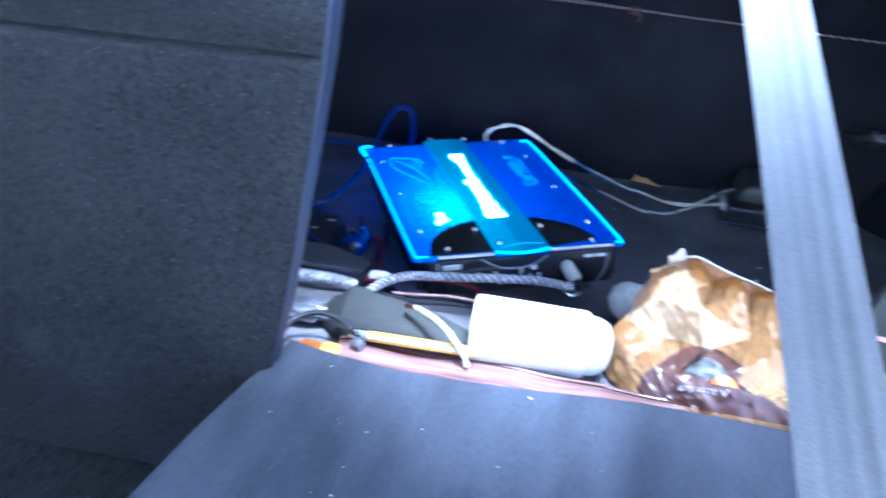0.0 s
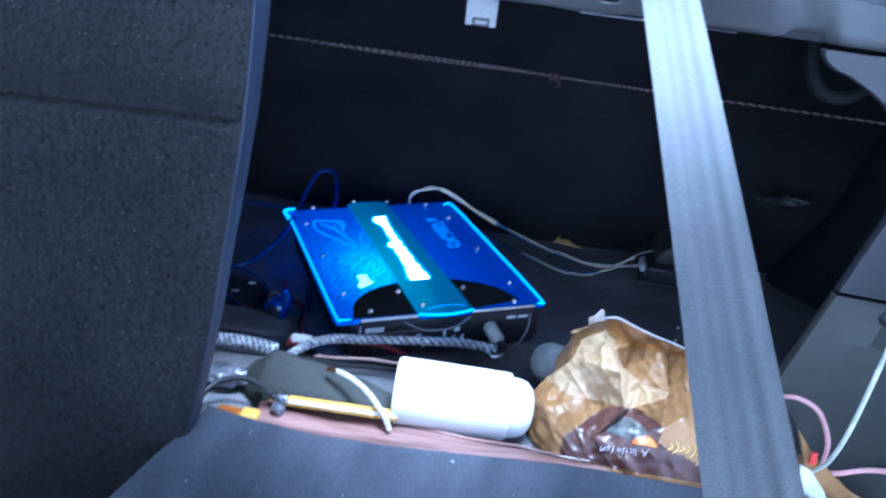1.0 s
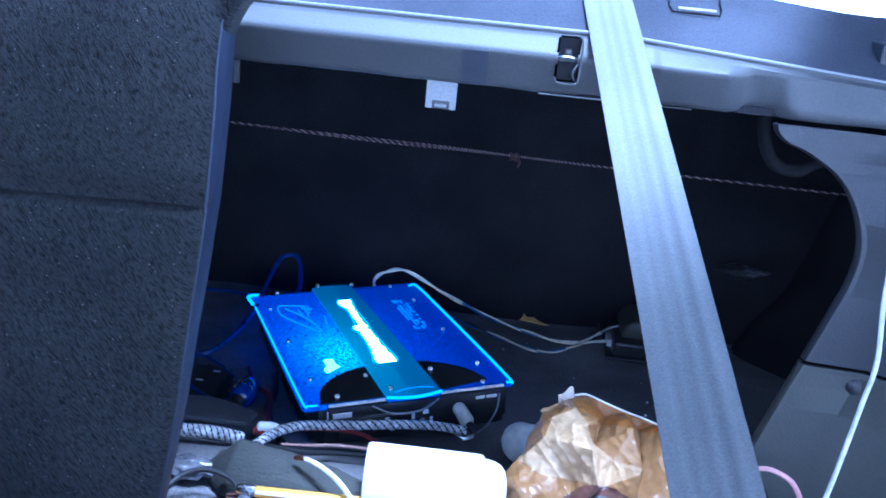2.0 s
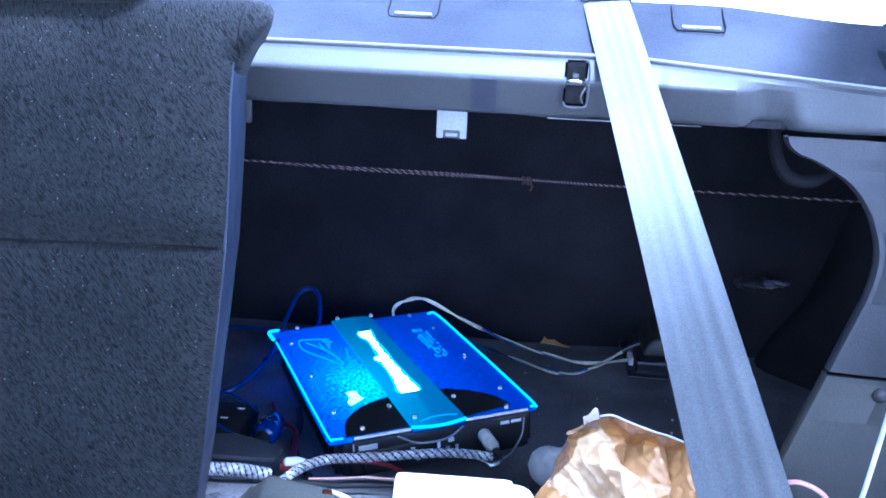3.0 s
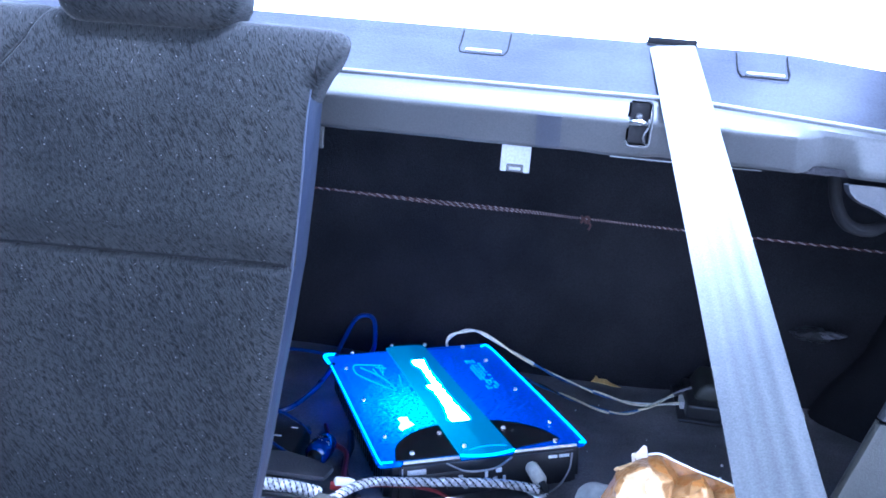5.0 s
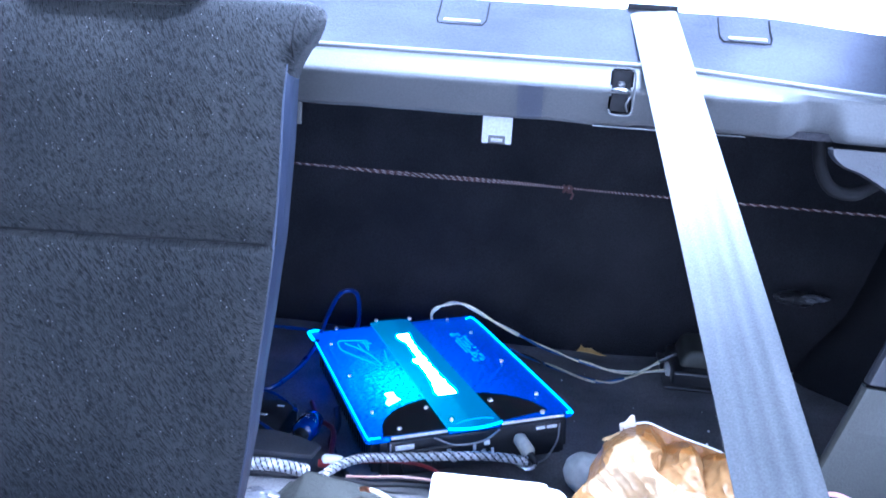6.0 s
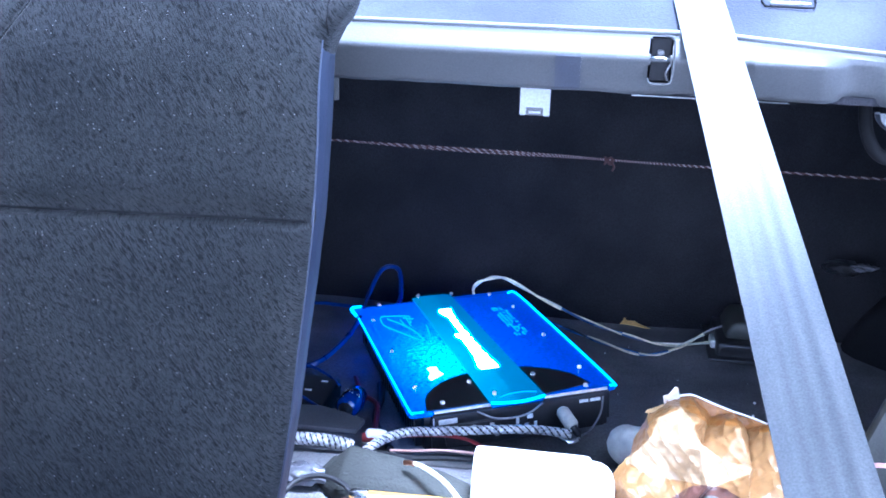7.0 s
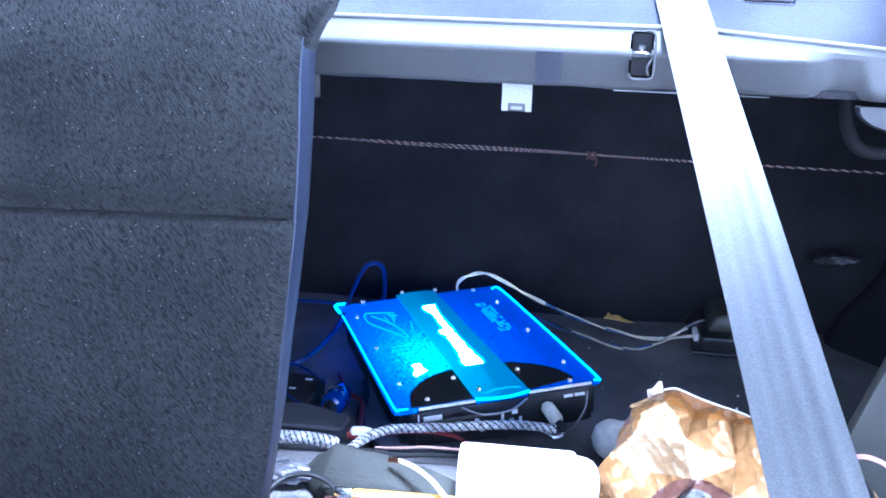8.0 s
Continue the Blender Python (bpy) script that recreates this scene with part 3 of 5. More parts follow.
part("tongue", box((0.042, 0.965, 0.566), (0.049, 0.970, 0.573), 0.002), BLACK_PLASTIC, latch)
part("lower_hook", tube(smooth_path([m_latch @ Vector(p) for p in ((0.010, -0.004, 0.0), (0.006, -0.012, 0.003), (0.008, -0.019, 0.0))]), 0.0009, 8), DARK_TRIM, latch)

# steel bracket hanging under the lip
bracket = thing("metal_bracket", "small pale steel bracket hanging under the shelf lip", "bracket", (-0.074, 1.02, 0.527))
m_br = Matrix.Translation((-0.0745, 1.018, 0.511)) @ Matrix.Rotation(radians(90), 4, "X")
part("plate", prism([(-0.0155, 0.0165), (-0.0155, -0.0145), (-0.009, -0.0145), (-0.009, -0.006), (0.009, -0.006), (0.009, -0.0145), (0.0155, -0.0145), (0.0155, 0.0165)], 0.003, m_br, 0.0006), PALE_GREY, bracket)
part("clip", box((-0.0805, 1.0155, 0.4985), (-0.0685, 1.0185, 0.5015), 0.0006), PALE_GREY, bracket)
part("slot_backing", box((-0.0835, 1.0185, 0.4965), (-0.0655, 1.0205, 0.5055)), BLACK_PLASTIC, bracket)

clip_b = thing("metal_bracket", "dull grey bracket edge beside the upright seatback", "bracket", (-0.275, 1.0, 0.517))
part("plate", box((-0.290, 0.998, 0.503), (-0.2795, 1.002, 0.5265), 0.001), PLASTIC_GREY, clip_b)


def shelf_z(y):
    """Height of the felt slope between the lip and the crest."""
    v = lerp_table([(b, a) for a, b, _ in SHELF], y)
    return 0.5865 + (0.641 - 0.5865) * lerp_table([(a, c) for a, _, c in SHELF], v)


# child-seat anchor flaps
for x0, x1 in ((-0.150, -0.100), (0.148, 0.198)):
    cx = (x0 + x1) / 2
    m_a = Matrix.Translation((cx, 1.058, 0.6146)) @ Matrix.Rotation(math.atan(0.46), 4, "X")
    anchor = thing("anchor_flap", "outlined anchor cover with a pale bar on the shelf", "anchor cover", m_a, "shelf anchor flaps")
    loop = [(-0.0265, 1.100), (-0.0265, 1.085), (-0.0265, 1.068), (-0.0235, 1.0585), (-0.015, 1.0575), (0.015, 1.0575), (0.0235, 1.0585), (0.0265, 1.068), (0.0265, 1.085), (0.0265, 1.100)]
    part("groove_edge", tube([Vector((cx + a, b, shelf_z(b) + 0.0002)) for a, b in loop], 0.0009, 6), MATT_BLACK, anchor, "dark groove edge")
    part("pull_bar", box((-0.019, 0.0035, -0.001), (0.021, 0.0085, 0.0028), 0.0016), PALE_GREY, anchor, "pale plastic bar", local=True)

# trim block at the shelf's end
end_trim = thing("pillar_trim", "blue-grey moulded pillar trim beside the shelf end", "trim", (0.40, 1.05, 0.56), kind="structure")
part("block", box((0.352, 1.03, 0.552), (0.69, 1.12, 0.606), 0.006), PANEL_GREY, end_trim)

# ---- side trim panel round the boot opening ----
OPENING = [(0.246, 0.527), (0.250, 0.515), (0.262, 0.505), (0.281, 0.498), (0.312, 0.480), (0.332, 0.457), (0.345, 0.428), (0.349, 0.402), (0.345, 0.372), (0.337, 0.346),
           (0.320, 0.294), (0.290, 0.203), (0.262, 0.115), (0.235, 0.03)]


def panel_y(x):
    return 0.972 - 0.9 * max(x - 0.375, 0)


def trim_panel(z_hi, z_lo, x_out):
    rim = [p for p in smooth_path([(x, 0, z) for x, z in OPENING], 36) if z_lo <= p.z <= z_hi]
    bm = bmesh.new()
    ks = [(0.004, 0.014), (0.002, 0.009), (0.002, 0.003), (0.005, -0.001), (0.010, 0.0)]
    cols = []
    for i, p in enumerate(rim):
        d = (rim[min(i + 1, len(rim) - 1)] - rim[max(i - 1, 0)]).normalized()
        out = Vector((-d.z, 0, d.x))
        row = [Vector((p.x + out.x * a, 0.972 + b, p.z + out.z * a * 0.6)) for a, b in ks]
        for f in (0.15, 0.3, 0.45, 0.6, 0.8, 1.0):
            x = row[4].x + (x_out - row[4].x) * f
            row.append(Vector((x, panel_y(x), row[4].z + (p.z - row[4].z) * f)))
        cols.append([bm.verts.new(q) for q in row])
    for a, b in zip(cols, cols[1:]):
        for k in range(len(a) - 1):
            bm.faces.new((a[k], a[k + 1], b[k + 1], b[k]))
    return thick(bm, 0.004)


side = thing("side_trim", "grey moulded side trim round the boot opening", "trim", (0.45, 0.95, 0.1), kind="structure")
part("upper_panel", trim_panel(0.5225, 0.2895, 0.69), PANEL_GREY, side, "blue-grey upper panel")
part("lower_panel", trim_panel(0.2865, -0.05, 0.69), PANEL_LOW, side, "olive-grey lower panel")
m_screw = Matrix.Translation((0.377, 0.971, 0.268)) @ Matrix.Rotation(radians(-90), 4, "Z")
part("screw", lathe([(0.0, 0.0090), (0.0025, 0.0088), (0.0045, 0.0065), (0.0055, 0.003)], m_screw, 18), BLACK_RUBBER, side, "domed black trim screw")
hinge = tagged(part("hinge_arm", tube(smooth_path([(0.258, 1.06, 0.53), (0.262, 1.05, 0.495), (0.274, 1.04, 0.474), (0.30, 1.05, 0.468), (0.33, 1.08, 0.475)]), 0.0068, 10), MATT_BLACK),
               "dark curved boot hinge arm behind the opening", "hinge arm")

# ---- rear seat ----
SEAT_Y = [(-0.08, 0.802), (0.0, 0.799), (0.10, 0.795), (0.17, 0.792), (0.25, 0.790), (0.38, 0.791), (0.42, 0.795), (0.50, 0.801), (0.56, 0.815), (0.60, 0.841)]
SEAT_XR = [(-0.08, -0.332), (0.10, -0.308), (0.14, -0.300), (0.18, -0.292), (0.23, -0.283), (0.30, -0.274), (0.36, -0.265), (0.42, -0.2585), (0.50, -0.2545), (0.57, -0.2565), (0.60, -0.258), (0.64, -0.258)]


def seat_y(z):
    """The backrest's front at height z, rounded over a finger's width."""
    return sum(lerp_table(SEAT_Y, z + k * 0.006) for k in range(-3, 4)) / 7


def seam_z(x):
    """Height of the cross seam, a little lower away from the seat's edge."""
    return 0.4195 - 0.029 * min(max(-0.285 - x, 0), 0.26)


def seam_rows(s):
    """Heights up the backrest, drawn together about the cross seam."""
    return lerp_table([(0.0, -0.08), (0.42, 0.395), (0.66, 0.432), (0.80, 0.48), (1.0, 0.60)], s)


def cushion(xl, xr):
    """Padded backrest cover between xl and xr(z), with a cross seam, rolled edges and a rolled top."""
    def f(u, v):
        if v < 0.84:
            z = seam_rows(v / 0.84)
            y = seat_y(min(z, 0.582)) + 0.6 * max(z - 0.582, 0)
            puff = 0.003 * math.exp(-((z - 0.34) / 0.09) ** 2)
        else:
            a = (v - 0.84) / 0.16
            if a < 0.6:
                t = radians(33 + 57 * a / 0.6)
                y, z = TOP_Y + 0.066 * (math.cos(radians(33)) - math.cos(t)), 0.60 + 0.066 * (math.sin(t) - math.sin(radians(33)))
            else:
                b = (a - 0.6) / 0.4
                y, z = TOP_Y + 0.066 * math.cos(radians(33)) + 0.05 * b, 0.60 + 0.066 * (1 - math.sin(radians(33))) - 0.02 * b * b
        hi, lo = xr(z), xl(z)
        uu = 0.5 - 0.5 * math.cos(math.pi * u)
        x = lo + (hi - lo) * uu
        e, g = hi - x, x - lo
        r = 0.020
        if v < 0.84:
            up = z - seam_z(x)
            groove = 0.0140 * math.exp(-(up / (0.019 if up > 0 else 0.0024)) ** 2)
            k = 0.55 + 0.45 * min(max((min(e, g) - 0.001) / 0.008, 0), 1)
            y += (groove - puff) * k
        if e < r:
            over = min(max((v - 0.84) / 0.096, 0), 1)
            y += 0.85 * (r - math.sqrt(max(r * r - (r - e) ** 2, 0))) * (1 - 0.8 * over)
            z -= 0.6 * over * (r - math.sqrt(max(r * r - (r - e) ** 2, 0)))
        rl = 0.006
        if g < rl:
            y += 0.9 * (rl - math.sqrt(max(rl * rl - (rl - g) ** 2, 0)))
        y += 0.003 * noise.noise((x * 9, z * 9, 1)) + 0.0012 * noise.noise((x * 40, z * 30, 2))
        return Vector((x, y, z))
    return grid(90, 150, f)[0]


TOP_Y = seat_y(0.582) + 0.6 * 0.018
seat = thing("rear_seat", "upright charcoal velour rear seatback with cross seam", "car seat", (-0.6, 0.85, -0.08))
cover_depth = lambda z: lerp_table([(-0.08, 0.024), (0.10, 0.027), (0.30, 0.036), (0.60, 0.051)], z)
right_of = lambda z: lerp_table(SEAT_XR, z) * (seat_y(min(z, 0.6)) + 0.016 + cover_depth(z)) / (seat_y(min(z, 0.6)) + 0.087)
left_of = lambda z: lerp_table([(-0.08, -0.66), (0.30, -0.64), (0.42, -0.612), (0.50, -0.580), (0.56, -0.550), (0.60, -0.526), (0.66, -0.515)], z)
bm = cushion(left_of, right_of)
part("backrest", thick(bm, 0.012), CLOTH, seat)
bm = cushion(lambda z: -1.09, lambda z: left_of(z) - 0.0006)
part("backrest", thick(bm, 0.012), CLOTH, seat)
part("cross_seam", tube(smooth_path([(x, seat_y(0.4195) + 0.0122, seam_z(x) + 0.0008) for x in np.linspace(left_of(0.42) + 0.012, right_of(0.42) - 0.006, 12)]), 0.0012, 6), MATT_BLACK, seat, "dark sewn cross seam")
part("piping", tube(smooth_path([(left_of(z) - 0.002, lerp_table(SEAT_Y, z) + 0.006, z) for z in np.linspace(0.0, 0.60, 14)]), 0.0028, 6), CLOTH, seat, "raised piping")


def shell(u, v):
    """Vinyl-covered board behind the padding: a closed ring from the padding's edge to the back."""
    z = -0.08 + 0.69 * v
    y0 = lerp_table(SEAT_Y, min(z, 0.6)) + 0.016
    x1 = right_of(z) - 0.0005
    d = cover_depth(z)
    loop = [(-1.08, y0 + d + 0.006), (-1.08, y0 + 0.035), (x1 - 0.016, y0 + 0.035), (x1 - 0.005, y0 + 0.001), (x1, y0 + 0.004), (x1 + 0.0015, y0 + 0.4 * d), (x1 + 0.0005, y0 + d), (x1 - 0.004, y0 + d + 0.006), (-1.08, y0 + d + 0.006)]
    k = u * (len(loop) - 1)
    i = min(int(k), len(loop) - 2)
    a, b = loop[i], loop[i + 1]
    return Vector((a[0] + (b[0] - a[0]) * (k - i), a[1] + (b[1] - a[1]) * (k - i), z))


bm, rows_ = grid(8, 40, shell)
bm.faces.new([r[-1] for r in rows_[1:]])
part("side_cover", bm, SIDE_VINYL, seat, "blue-grey vinyl side cover")
part("side_seam", tube(smooth_path([(right_of(z) - 0.0005, lerp_table(SEAT_Y, z) + 0.016, z) for z in np.linspace(-0.05, 0.585, 16)]), 0.0016, 6), SIDE_VINYL, seat)



def gusset(u, v):
    """Cloth gusset at the shoulder: it widens upwards from the padding's edge and rounds over the top."""
    z = 0.515 + 0.1150 * v
    t = math.asin(min(max((z - 0.60) / 0.066 + math.sin(radians(33)), math.sin(radians(33))), 0.999))
    yf = 0.0015 + (seat_y(min(z, 0.582)) + 0.6 * max(z - 0.582, 0) if z < 0.6 else TOP_Y + 0.066 * (math.cos(radians(33)) - math.cos(t)))
    yf += 0.024 * (1 - ease(z, 0.552, 0.009))
    xo = lerp_table([(0.515, right_of(0.515) - 0.010), (0.545, right_of(0.545) - 0.004), (0.573, -0.2475), (0.5856, -0.2425), (0.594, -0.2365), (0.6067, -0.2315), (0.616, -0.2295), (0.622, -0.2315), (0.627, -0.2375), (0.630, -0.249)], z)
    yb = lerp_table([(0.515, seat_y(0.515) + 0.060), (0.56, 0.880), (0.59, 0.895), (0.62, 0.898)], z)
    rx, ry = 0.020, max(min(0.034, yb - yf - 0.004), 0.008)
    yb = max(yb, yf + ry + 0.003)
    loop = [(-0.32, yf + 0.002), (-0.29, yf + 0.001), (xo - rx, yf)] + [(xo - rx + rx * math.sin(a), yf + ry * (1 - math.cos(a))) for a in np.linspace(0.2, 1.57, 9)] + [(xo, yb), (xo - 0.022, yb + 0.014), (-0.32, yb + 0.016)]
    k = u * (len(loop) - 1)
    i = min(int(k), len(loop) - 2)
    a, b = loop[i], loop[i + 1]
    return Vector((a[0] + (b[0] - a[0]) * (k - i), a[1] + (b[1] - a[1]) * (k - i), z + 0.0012 * v * noise.noise((a[0] * 60, a[1] * 60, z * 40))))


bm, rows_ = grid(28, 60, gusset)
bm.faces.new([r[-1] for r in rows_])
bm.faces.new([r[0] for r in rows_][::-1])
part("shoulder_gusset", bm, CLOTH, seat)
seam_line = [min((gusset(u, v) for u in np.linspace(0.12, 0.80, 70)), key=lambda p: abs(p.x + 0.2470)) + Vector((0.0002, -0.0005, 0)) for v in np.linspace(0.58, 0.93, 8)]
part("gusset_seam", tube(smooth_path(seam_line), 0.0007, 6), MATT_BLACK, seat, "dark stitched seam")

headrest = thing("headrest", "dark charcoal padded headrest above the seatback", "headrest", (-0.392, 0.87, 0.61))
bm = box((-0.506, 0.838, 0.6125), (-0.330, 0.938, 0.75), 0.032, 6)
for v in bm.verts:
    v.co.z += 0.006 * math.cos((v.co.x + 0.402) * 14) * (v.co.z < 0.69)
part("pad", bm, CLOTH, headrest)
for x in (-0.445, -0.355):
    part("post", tube([Vector((x, 0.905, 0.60)), Vector((x, 0.895, 0.66))], 0.006, 12), BLACK_PLASTIC, headrest, "black post")

cushion_l = thing("seat_cushion", "charcoal velour bench cushion below the seatback", "seat cushion", (-0.7, 0.4, -0.45))
bm = box((-1.09, 0.05, -0.45), (-0.345, 0.905, -0.046), 0.030, 4)
part("pad", bm, CLOTH, cushion_l)
cushion_r = thing("seat_cushion", "charcoal velour bench cushion under the folded seatback", "seat cushion", (0.1, 0.4, -0.45))
part("pad", box((-0.338, 0.05, -0.45), (0.60, 0.84, -0.034), 0.03, 4), CLOTH, cushion_r)

# folded-down seatback: its carpeted rear faces up
folded = thing("folded_seatback", "folded-down seatback with streaky grey carpet backing", "car seat", (0.0, 0.5, -0.034))
BACK_EDGE = [(-0.296, 0.874), (-0.24, 0.861), (-0.175, 0.853), (-0.10, 0.856), (-0.04, 0.862), (0.08, 0.876), (0.22, 0.875), (0.36, 0.86), (0.40, 0.84)]
bm = prism([(-0.352, 0.10), (0.43, 0.10)] + BACK_EDGE[::-1] + [(-0.310, 0.792), (-0.326, 0.693), (-0.337, 0.589)], 0.134, Matrix.Translation((0, 0, -0.034)))
bmesh.ops.recalc_face_normals(bm, faces=bm.faces)
bmesh.ops.bevel(bm, geom=[e for e in bm.edges if abs(e.verts[0].co.z - e.verts[1].co.z) < 1e-5], offset=0.007, segments=4, affect="EDGES")
part("carpet_board", bm, SEAT_CARPET, folded)
edge_line = smooth_path([(x, y + 0.0005, 0.092) for x, y in BACK_EDGE], 6)
part("edge_binding", tube(edge_line, 0.0026, 6), BLACK_RUBBER, folded, "black edge binding")
lint = bmesh.new()
rng = random.Random(4)
for i in range(22):
    x, y = rng.uniform(-0.28, 0.25), rng.uniform(0.55, 0.84)
    s = rng.choice((0.0007, 0.0009, 0.0011, 0.0022))
    a = rng.uniform(0, 3.1)
    d = Vector((math.cos(a), math.sin(a), 0)) * s
    q = Vector((-d.y, d.x, 0)) * 0.4
    c = Vector((x, y, 0.1008))
    vs = [lint.verts.new(c + d + q), lint.verts.new(c - d + q * 0.6), lint.verts.new(c - d - q), lint.verts.new(c + d * 0.8 - q), lint.verts.new(c + Vector((0, 0, s * 0.5)))]
    for k in range(4):
        lint.faces.new((vs[k], vs[(k + 1) % 4], vs[4]))
tagged(part("lint", lint, PAPER, smooth=False), "pale lint and crumbs on the folded seatback", "lint", kind="stuff")

# ---- seat belt ----
BELT_PATH = smooth_path([(0.0772, 1.125, 0.618), (0.0775, 1.104, 0.6385), (0.0790, 1.085, 0.634), (0.0945, 0.905, 0.561), (0.1145, 0.672, 0.466), (0.1335, 0.442, 0.372), (0.151, 0.24, 0.288), (0.166, 0.13, 0.22), (0.185, 0.10, 0.11)], 10)


def belt_side(t):
    return Vector((1.0, -0.06 - 0.10 * t, 0.02 + 0.26 * t)).normalized()


nb = len(BELT_PATH) - 1
bm = bmesh.new()
lay = bm.verts.layers.float.new("across")
rows_ = []
for i, c in enumerate(BELT_PATH):
    s = belt_side(i / nb)
    row = []
    for k in list(range(25)) + list(range(24, -1, -1)):
        w = k / 24 - 0.5
        under = 0.0013 if len(row) > 24 else 0.0
        up = 0.0006 * math.cos(w * 2 * math.pi * 3.5) * min(1, max(0, (i / nb - 0.30) * 3)) - 0.0006 * (2 * w) ** 4 - under
        v = bm.verts.new(c + s * (0.0485 * w) + Vector((0, -0.4, 0.9)) * up)
        v[lay] = w + 0.5
        row.append(v)
    rows_.append(row)
for a, b in zip(rows_, rows_[1:]):
    for k in range(50):
        bm.faces.new((a[k], a[(k + 1) % 50], b[(k + 1) % 50], b[k]))
bm.faces.new(rows_[0])
bm.faces.new(rows_[-1])
belt = thing("seat_belt", "pale grey seat belt webbing running down from the shelf", "seat belt", (0.0775, 1.1, 0.64))
part("webbing", bm, BELT, belt)
part("guide_slot", box((0.0510, 1.099, 0.6405), (0.1040, 1.115, 0.6475), 0.0015), MATT_BLACK, belt, "black slotted belt guide")
part("guide_rim", box((0.0490, 1.103, 0.638), (0.1060, 1.122, 0.6425), 0.0015), DARK_TRIM, belt)


# ---- amplifier ----
AU = Vector((0.271, 0.122, 0.020)).normalized()
AV = Vector((-0.182, 0.406, -0.007))
AV = (AV - AU * AU.dot(AV)).normalized()
AW = AU.cross(AV)
AMP = Matrix(((AU.x, AV.x, AW.x, -0.228), (AU.y, AV.y, AW.y, 1.173), (AU.z, AV.z, AW.z, 0.065), (0, 0, 0, 1)))
W, L = 0.300, 0.452
amp = thing("car_amplifier", "glowing blue acrylic-topped car amplifier with black body", "amplifier", AMP)


def apart(name, bm, material, label="", parent=None, smooth=True):
    return part(name, bm, material, parent or amp, label, local=True, smooth=smooth)


apart("body", box((0.020, 0.006, -0.060), (0.288, 0.444, -0.0075), 0.003), BLACK_PLASTIC, "black heat-sink body")
for i in range(26):
    y = 0.02 + i * 0.0163
    for x in (0.0155, 0.2925):
        apart("fin", box((x - 0.005, y, -0.058), (x + 0.005, y + 0.006, -0.0085), 0.0008, 1), BLACK_PLASTIC)
corner = 0.008
outline = []
for cx, cy, a0 in ((W - corner, corner, -90), (W - corner, L - corner, 0), (corner, L - corner, 90), (corner, corner, 180)):
    outline += [(cx + corner * math.cos(radians(a0 + k * 22.5)), cy + corner * math.sin(radians(a0 + k * 22.5))) for k in range(5)]
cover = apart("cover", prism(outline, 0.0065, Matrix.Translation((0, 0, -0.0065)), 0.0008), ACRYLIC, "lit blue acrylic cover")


def bar(name, pts, r, material, label="", sides=8, z=0.0008):
    return apart(name, tube(smooth_path([(x, y, z) for x, y in pts], 6), r, sides), material, label)


bar("lit_edge", [(0.020, 0.0025), (0.014, 0.002), (0.007, 0.004), (0.003, 0.010), (0.002, 0.12), (0.001, 0.30), (0.0, 0.395)], 0.0015, EDGE_GLOW, "bright cyan lit edge")
bar("lit_edge", [(-0.002, 0.412), (-0.003, 0.450), (0.018, 0.452)], 0.0030, EDGE_GLOW, "bright cyan lit edge")
bar("lit_edge", [(0.289, 0.002), (0.294, 0.003), (0.298, 0.010), (0.2985, 0.12), (0.297, 0.30), (0.294, 0.43), (0.280, 0.436)], 0.0019, EDGE_GLOW, "bright cyan lit edge")
for x0, x1 in ((0.034, 0.113), (0.191, 0.284)):
    apart("front_trim", box((x0, -0.0022, -0.0030), (x1, 0.0012, 0.0008), 0.0005), PALE_STEEL, "thin pale metal front edge")
    apart("front_gap", box((x0 - 0.002, -0.0014, -0.0072), (x1 + 0.002, 0.0008, -0.0034)), BLACK_PLASTIC, "black gap under the edge")
bar("rear_trim", [(0.02, 0.4505), (0.28, 0.4405)], 0.0015, DARK_TRIM, z=-0.001)

# dark half-round panels either side of the strap
for x0, x1, ex in ((0.0245, 0.1125, 0.124), (0.1895, 0.2665, 0.119)):
    pts = [(x0 if x0 < 0.1 else x1, 0.003)]
    for k in range(17):
        x = x0 + (x1 - x0) * k / 16
        d = min(abs(x - 0.1485) / ex, 1)
        pts.append((x, 0.003 + 0.108 * (1 - d ** 2.3) ** 0.5))
    pts.append((x1 if x0 < 0.1 else x0, 0.003))
    if x0 < 0.1:
        pts = pts[1:]
    else:
        pts = pts[1:-1] + [(x0, 0.003)]
    apart("dark_panel", prism(pts, 0.0012, Matrix.Translation((0, 0, 0.0003))), BLACK_PLASTIC, "glossy black half-round panel", smooth=False)

# centre strap with its lit lettering
strap = []
for k in range(9):
    x = 0.113 + 0.078 * k / 8
    strap.append((x, -0.002 - 0.008 * math.sin(math.pi * k / 8)))
strap += [(0.178, 0.455), (0.165, 0.462), (0.125, 0.464), (0.108, 0.457)]
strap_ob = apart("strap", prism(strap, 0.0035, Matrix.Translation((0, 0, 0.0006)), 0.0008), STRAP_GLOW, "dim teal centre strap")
part("strap_edge", tube(smooth_path([(x, y - 0.0005, 0.0022) for x, y in strap[:9]], 3), 0.0022, 6), EDGE_GLOW, strap_ob, "lit strap end", local=True)
part("strap_arc", tube(smooth_path([(0.128, 0.006, 0.0042), (0.145, 0.013, 0.0042), (0.165, 0.014, 0.0042), (0.183, 0.009, 0.0042)], 5), 0.0012, 6), ETCH_GLOW, strap_ob, local=True)
